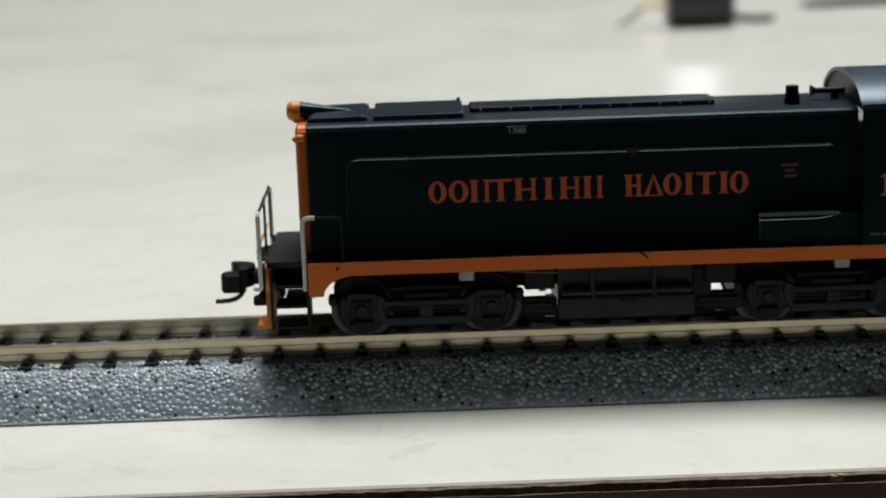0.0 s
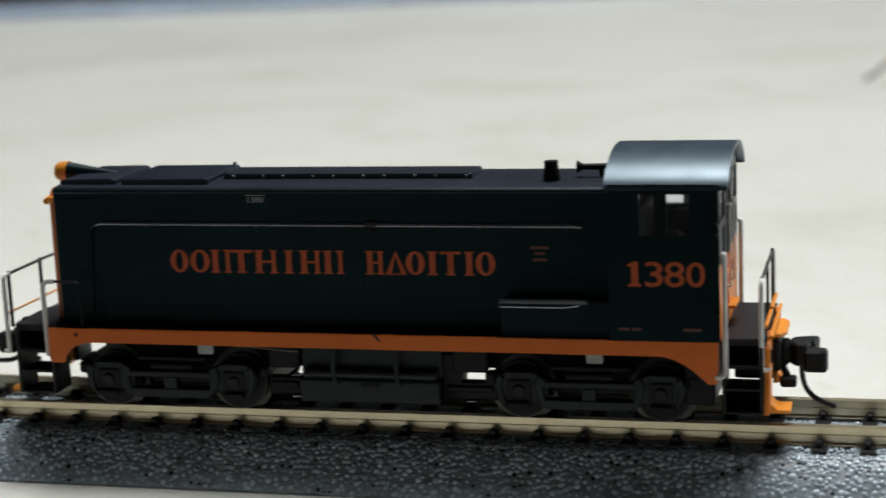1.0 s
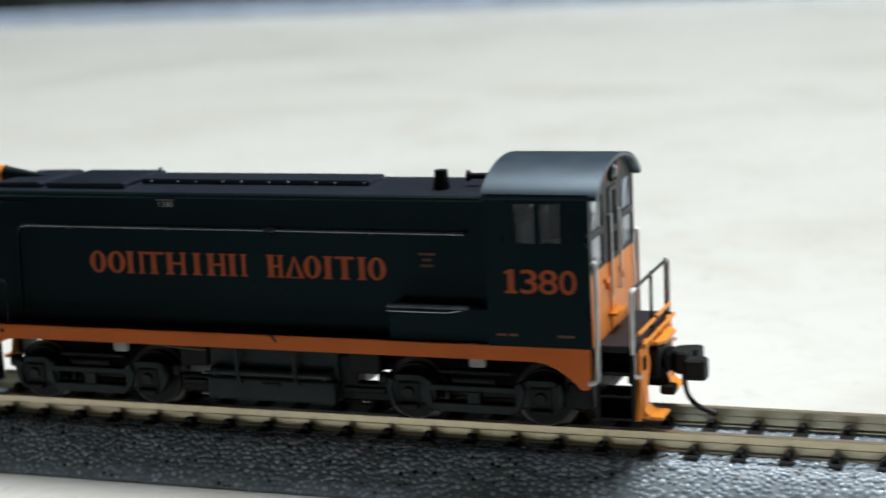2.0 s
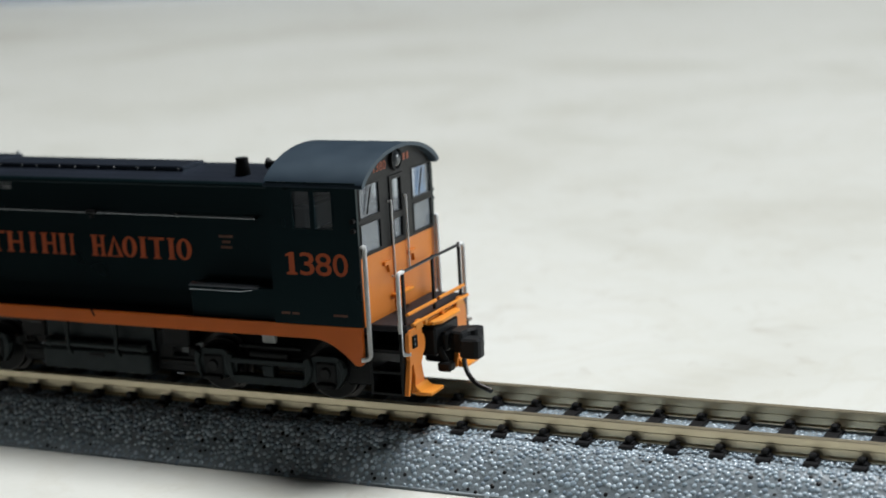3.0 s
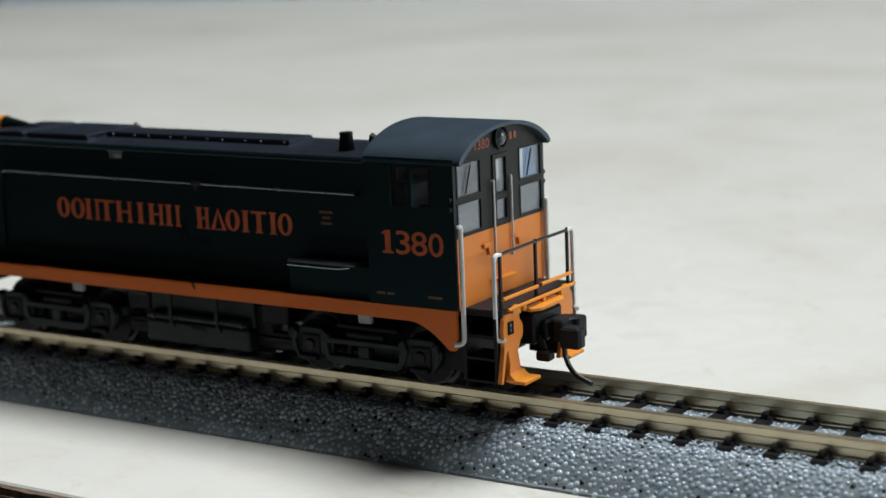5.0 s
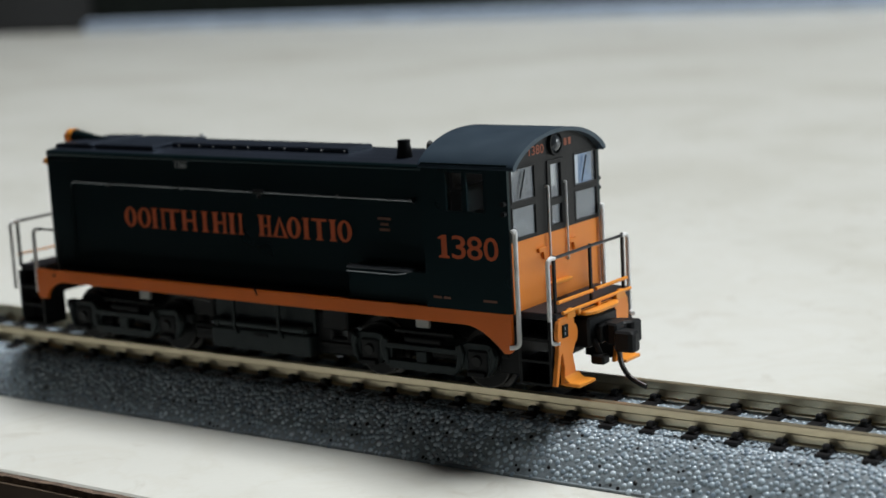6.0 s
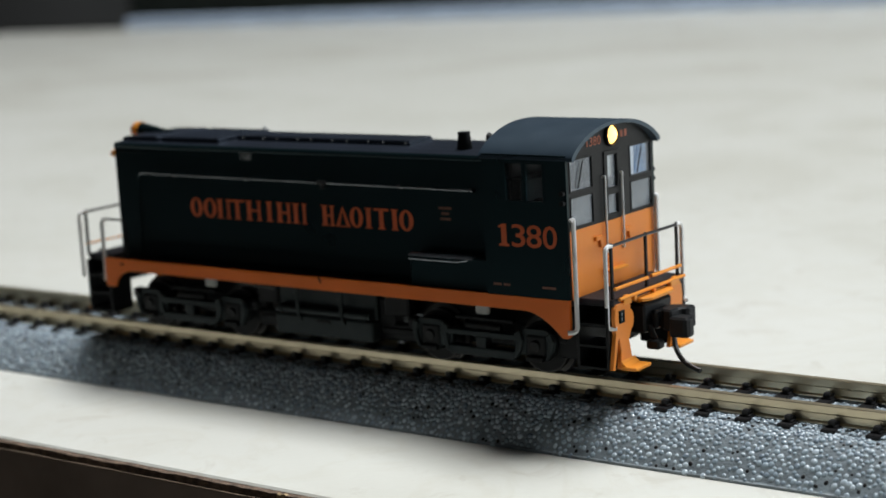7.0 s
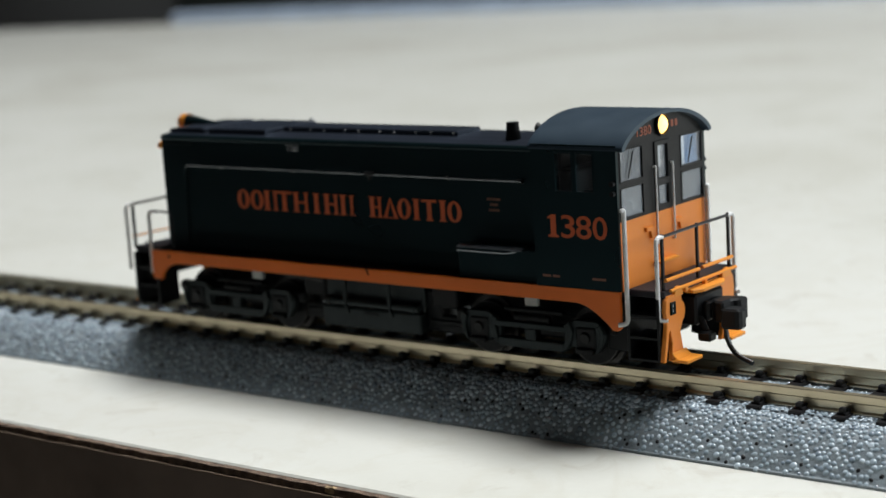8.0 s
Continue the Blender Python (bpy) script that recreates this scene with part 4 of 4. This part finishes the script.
        box(bm, *XP(42.85, tip), ya, yb, 9.2, 9.6, 0.08)
        prism(bm, [(s * (u + near), v) for u, v in ((42.88, 9.5), (43.6, 9.58), (43.1, 9.95), (42.88, 10.3))], "y", ya + 0.15, yb - 0.15, 0.05)
        part("foot_step", bm, YELLOW, pil, "yellow-orange foot step")
        if side < 0:
            bm = fresh()
            pierced(bm, "x", *XP(42.88, 43.08), side * 7.1 - 0.5, side * 7.1 + 0.5, 14.6, 16.0, [(side * 7.1 - 0.2, side * 7.1 + 0.2, 14.85, 15.2), (side * 7.1 - 0.2, side * 7.1 + 0.2, 15.4, 15.75)])
            part("tag", bm, BLACK, pil)
            bm = fresh()
            box(bm, *XP(42.9, 42.98), side * 7.1 - 0.22, side * 7.1 + 0.22, 14.82, 15.78)
            part("tag_print", bm, WHITE_PRINT, pil)
        # bracket between the pilot and the end bar
        bm = fresh()
        out = [(side * u, v) for u, v in ((4.6, 16.4), (6.6, 16.4), (6.4, 17.1), (5.9, 17.5), (5.2, 17.5), (4.8, 17.1))]
        prism(bm, out, "x", *XP(42.5, 42.95), 0.08)
        part("ear", bm, YELLOW if s > 0 else PLASTIC, pil)
    # plate over the coupler, its corners cut back
    bm = fresh()
    out = [(42.4, -3.6), (43.6, -3.6), (44.3, -2.4), (44.3, 2.4), (43.6, 3.6), (42.4, 3.6)]
    prism(bm, [(s * (u + near), v) for u, v in out], "z", 16.3, 16.7, 0.08)
    part("buffer_plate", bm, YELLOW if s > 0 else PLASTIC, pil)
    if s > 0:
        end_bar(pil, near)
    bm = fresh()
    for y0, y1 in ((-7.6, -0.2), (0.6, 7.6)):
        rod(bm, (s * (rx + 0.38), y0, 18.45), (s * (rx + 0.38), y1, 18.4), 0.21 if s > 0 else 0.13, n=12)
    part("drop_step", bm, YELLOW, pil, "yellow-orange bar across the end rail")
    bm = fresh()
    tube(bm, [(s * rx, -7.9, top), (s * rx, 0, top + 0.05), (s * rx, 7.9, top)], 0.19, 8)
    rail = part("end_rail", bm, WIRE, loco, "dark end railing with silver uprights")
    for y in (-7.5, 0.2, 7.5):
        bm = fresh()
        box(bm, s * rx - 0.15, s * rx + 0.15, y - 0.22, y + 0.22, 16.8, top, 0.05)
        part("post", bm, PLASTIC, rail)
        bm = fresh()
        rod(bm, (s * rx, y, top - 0.05), (s * rx, y, top + 0.32), 0.22, 0.16, 10)
        part("finial", bm, WIRE, rail)
    for side in (-1, 1):
        bm = fresh()
        y = side * 8.75
        pts = bend((s * rx, side * 7.4, top), (s * rx, y, top + 0.12), (s * rx, y, 19), 0.8) + bend((s * rx, y, 18), (s * rx, y, 14.1), (s * (rx + 0.8), side * 8.1, 14.1), 0.5)[1:]
        tube(bm, pts, 0.25, 10)
        part("upright", bm, SILVER, rail, "silver bent upright")
    # knuckle coupler: gearbox, shank, guard arm and knuckle
    dx = 0.0 if s > 0 else 0.7
    bm = fresh()
    box(bm, *X(40.5, 44.8 + dx), -1.1, 1.1, 12.9, 14.5, 0.2)
    box(bm, *X(41.0, 43.3), -3.2, 3.2, 12.5, 15.9, 0.25)
    box(bm, *X(43.2, 44.1), -1.8, 1.8, 12.8, 15.0, 0.25)
    cp = part("coupler", bm, PLASTIC, loco, "black knuckle coupler")
    bm = fresh()
    guard = [(44.1, -0.9), (44.7, -1.7), (45.9, -1.8), (46.1, -0.1), (46.8, 0.5), (47.2, 1.9), (46.3, 2.1), (44.6, 1.5), (44.1, 0.9)]
    prism(bm, [(s * (a + dx), b) for a, b in guard], "z", 12.7, 15.2, 0.22)
    part("guard_arm", bm, PLASTIC, cp)
    bm = fresh()
    knuckle = [(45.6, -2.0), (47.7, -2.0), (48.1, -1.6), (48.1, -0.3), (47.4, 0.15), (46.2, 0.1), (45.6, -0.6)]
    prism(bm, [(s * (a + dx), b) for a, b in knuckle], "z", 12.1, 14.45, 0.25)
    part("knuckle", bm, PLASTIC, cp)
    bm = fresh()
    tube(bm, bend((s * (45.3 + dx), -0.2, 13.0), (s * (45.5 + dx), -0.3, 9.2 if s > 0 else 10.8), (s * (48.9 + 1.1 * dx), -0.8, 8.2 if s > 0 else 10.9), 2.4, 7), 0.3, 8)
    part("trip_pin", bm, STEEL, cp, "curved dark trip pin")
    bm = fresh()
    box(bm, *X(43.2, 44.9), -3.0, -1.5, 10.7, 11.8, 0.2)
    rod(bm, (s * 44.0, -2.2, 11.6), (s * 43.2, -2.2, 13.4), 0.4, n=8)
    part("air_hose", bm, PLASTIC, cp)


def print_shape(kind, a, b, z0, z1, y):
    """One plain printed shape: a ring, a wedge, one slab-ended upright, two of them, or two under a bar."""
    bm = fresh()
    lo, hi = y - 0.05, y
    t = 0.66
    if kind in ("ring", "wedge"):
        n = 28
        cx, cz, rx, rz = (a + b) / 2, (z0 + z1) / 2, (b - a) / 2, (z1 - z0) / 2
        corner = [(0, 1), (-1, -1), (1, -1)]
        rings = []
        for w in (lo, hi):
            for k, e in ((1.0, 1.0), (1 - t / rx * 0.95, 1 - 0.25 / rz)):
                if kind == "ring":
                    pts = [(rx * k * math.cos(2 * math.pi * i / n), rz * e * math.sin(2 * math.pi * i / n)) for i in range(n)]
                else:
                    pts = [(u * rx * k, v * rz * e - (0.12 if k < 1 else 0)) for u, v in corner]
                rings.append([bm.verts.new((cx + u, w, cz + v)) for u, v in pts])
        m = len(rings[0])
        for p, q in ((0, 1), (2, 3), (0, 2), (1, 3)):
            for i in range(m):
                bm.faces.new((rings[p][i], rings[p][(i + 1) % m], rings[q][(i + 1) % m], rings[q][i]))
        return bm
    cols = [((a + b) / 2, t)] if kind in ("one", "slab") else [(a + 0.52, t), (b - 0.4, t * 0.66)]
    for c, w in cols:
        box(bm, c - w / 2, c + w / 2, lo, hi, z0 + 0.1, z1 - 0.1)
        for z in (z0, z1 - 0.17):
            box(bm, c - w / 2 - 0.2, c + w / 2 + 0.2, lo - 0.004, hi, z, z + 0.17)
    if kind == "slab":
        box(bm, a, b, lo - 0.006, hi, z1 - 0.3, z1 + 0.004)
    if kind == "bar":
        box(bm, a + 0.5, b - 0.5, lo - 0.002, hi, (z0 + z1) / 2 - 0.13, (z0 + z1) / 2 + 0.13)
    return bm


def company_shapes(loco, y, x0, z0, z1):
    """Plain printed shapes in the size, spacing and colour of the company lettering."""
    run = (("ring", 0.0, 2.1), ("ring", 2.35, 2.3), ("two", 4.8, 2.4), ("slab", 7.1, 2.6), ("bar", 9.95, 2.65), ("one", 12.9, 2.1), ("bar", 15.2, 2.45), ("two", 17.95, 2.35),
           ("bar", 22.75, 2.1), ("wedge", 25.0, 2.35), ("ring", 27.3, 2.1), ("one", 29.75, 1.05), ("slab", 31.15, 2.25), ("one", 33.75, 1.2), ("ring", 35.05, 2.15))
    for kind, a, w in run:
        part("print_shape", print_shape(kind, x0 + a, x0 + a + w, z0, z1, y), LETTER, loco)


def markings(loco):
    company_shapes(loco, -HOOD - 0.05, -23.5, 23.25, 25.85)
    y = -SIDE - 0.005
    bm = prism(fresh(), [(28.35, 23.0), (29.75, 23.0), (29.75, 23.22), (29.42, 23.34), (29.42, 25.6), (28.9, 25.6), (28.3, 25.3), (28.3, 25.1), (28.72, 25.15), (28.72, 23.34), (28.35, 23.22)], "y", y - 0.05, y)
    part("road_number", bm, LETTER, loco)
    for digit, x, w in (("3", 31.05, 1.85), ("8", 33.15, 2.05), ("0", 35.3, 1.9)):
        lettering("road_number", digit, LETTER, loco, (x, y, 24.3), w, 2.65, "front", bold=0.006)
    lettering("rear_number", "1380", REAR_PRINT, loco, (CAB1 + 0.005, -3.7, 34.5), 3.1, 1.05, "end")
    for y in (2.2, 3.1):
        bm = fresh()
        box(bm, CAB1, CAB1 + 0.05, y, y + 0.55, 34.25, 35.05)
        part("rear_mark", bm, REAR_PRINT, loco)
    lettering("hood_number", "1380", WHITE_PRINT, loco, (-13.0, -HOOD - 0.005, 31.45), 1.9, 0.62, "front")
    for x0, x1, z, y in ((17.6, 19.5, 26.35, HOOD), (18.0, 19.1, 25.7, HOOD), (17.8, 19.3, 25.05, HOOD)):
        bm = fresh()
        box(bm, x0, x1, -y - 0.1, -y, z - 0.15, z + 0.15)
        part("notice_bar", bm, DIM_PRINT, loco)
    for x0, x1 in ((27.3, 28.4), (28.7, 29.6), (34.0, 35.8)):
        bm = fresh()
        box(bm, x0, x1, -SIDE - 0.04, -SIDE, 18.35, 18.62)
        part("data_bar", bm, DIM_PRINT, loco)


def locomotive():
    loco = thing("model_locomotive", (0, 0, RAIL_TOP), "black and orange diesel switcher model standing on the track", "model train")
    underframe(loco)
    trucks(loco)
    hood(loco)
    bulb = cab(loco)
    end_platform(loco, 1)
    end_platform(loco, -1)
    markings(loco)
    return bulb


headlight_bulb = locomotive()


# ---- small things further back on the table ----


def back_things():
    t = thing("black_box", (71.6, 391.0, 0), "small black plastic box with a brass lead, lying on the table", "electronic part")
    bm = fresh()
    box(bm, 59.6, 81.4, 382.0, 399.0, 0.6, 15, 1.2, 2)
    part("case", bm, BLACK_CASE, t)
    bm = fresh()
    box(bm, 61.1, 79.9, 381.2, 383.0, 2, 6.5, 0.5)
    part("cover", bm, TRUCK, t)
    bm = fresh()
    rod(bm, (60.1, 391.0, 7.5), (51.0, 392.0, 7), 1.0, 0.8, 10)
    part("lead", bm, BRASS, t, "short brass lead")
    bm = fresh()
    tube(bm, [(51.2, 392.0, 6.8), (49.5, 392.6, 5.0), (47.2, 393.4, 2.6), (43.5, 395.0, 0.6)], 0.6, 8)
    part("wire", bm, STEEL, t)
    bm = fresh()
    tube(bm, [(80.5, 391.0, 3), (87, 392.0, 2), (92, 396.0, 1.3), (97, 398.0, 1.3)], 1.2, 8)
    part("cable", bm, PLASTIC, t)
    t = thing("dark_rod", (145, 443.0, 0), "slim dark rod lying on the table", "pen")
    bm = fresh()
    rod(bm, (119, 439.0, 1.6), (181, 449.0, 1.6), 1.4, 1.6, 14)
    rod(bm, (114.5, 438.3, 1.4), (119, 439.0, 1.6), 0.4, 1.4, 14)
    part("barrel", bm, BLACK_CASE, t)
    # made-up seat shape in place of an unidentified dark green thing
    t = thing("armchair", (-1500, 1500, -750), "dark green seat shape standing in for an unknown dark thing beyond the table", "armchair")
    for name, d in (("seat", (-1950, -1150, 1350, 1950, -640, -330)), ("backrest", (-1950, -1150, 1800, 2000, -330, 260)), ("armrest", (-1960, -1800, 1350, 1850, -330, -80)), ("armrest", (-1300, -1140, 1350, 1850, -330, -80))):
        bm = fresh()
        box(bm, *d, 50, 3)
        part(name, bm, LEAF, t)
    for x in (-1900, -1200):
        for y in (1400, 1900):
            bm = fresh()
            rod(bm, (x, y, -750), (x, y, -630), 25, 30, 12)
            part("leg", bm, DARK_WALL, t)


back_things()


def motions():
    """The rear headlight comes on: its bulb turns the lit face outward."""
    c = (headlight_bulb.location.x, headlight_bulb.location.y, headlight_bulb.location.z)
    walk(headlight_bulb, [(0.0, pose(*c, 0, 0, 0)), (6.0, pose(*c, 0, 0, 0)), (6.033, pose(*c, 0, 0, 60)), (6.067, pose(*c, 0, 0, 120)), (6.1, pose(*c, 0, 0, 180)), (8.0, pose(*c, 0, 0, 180))])


motions()
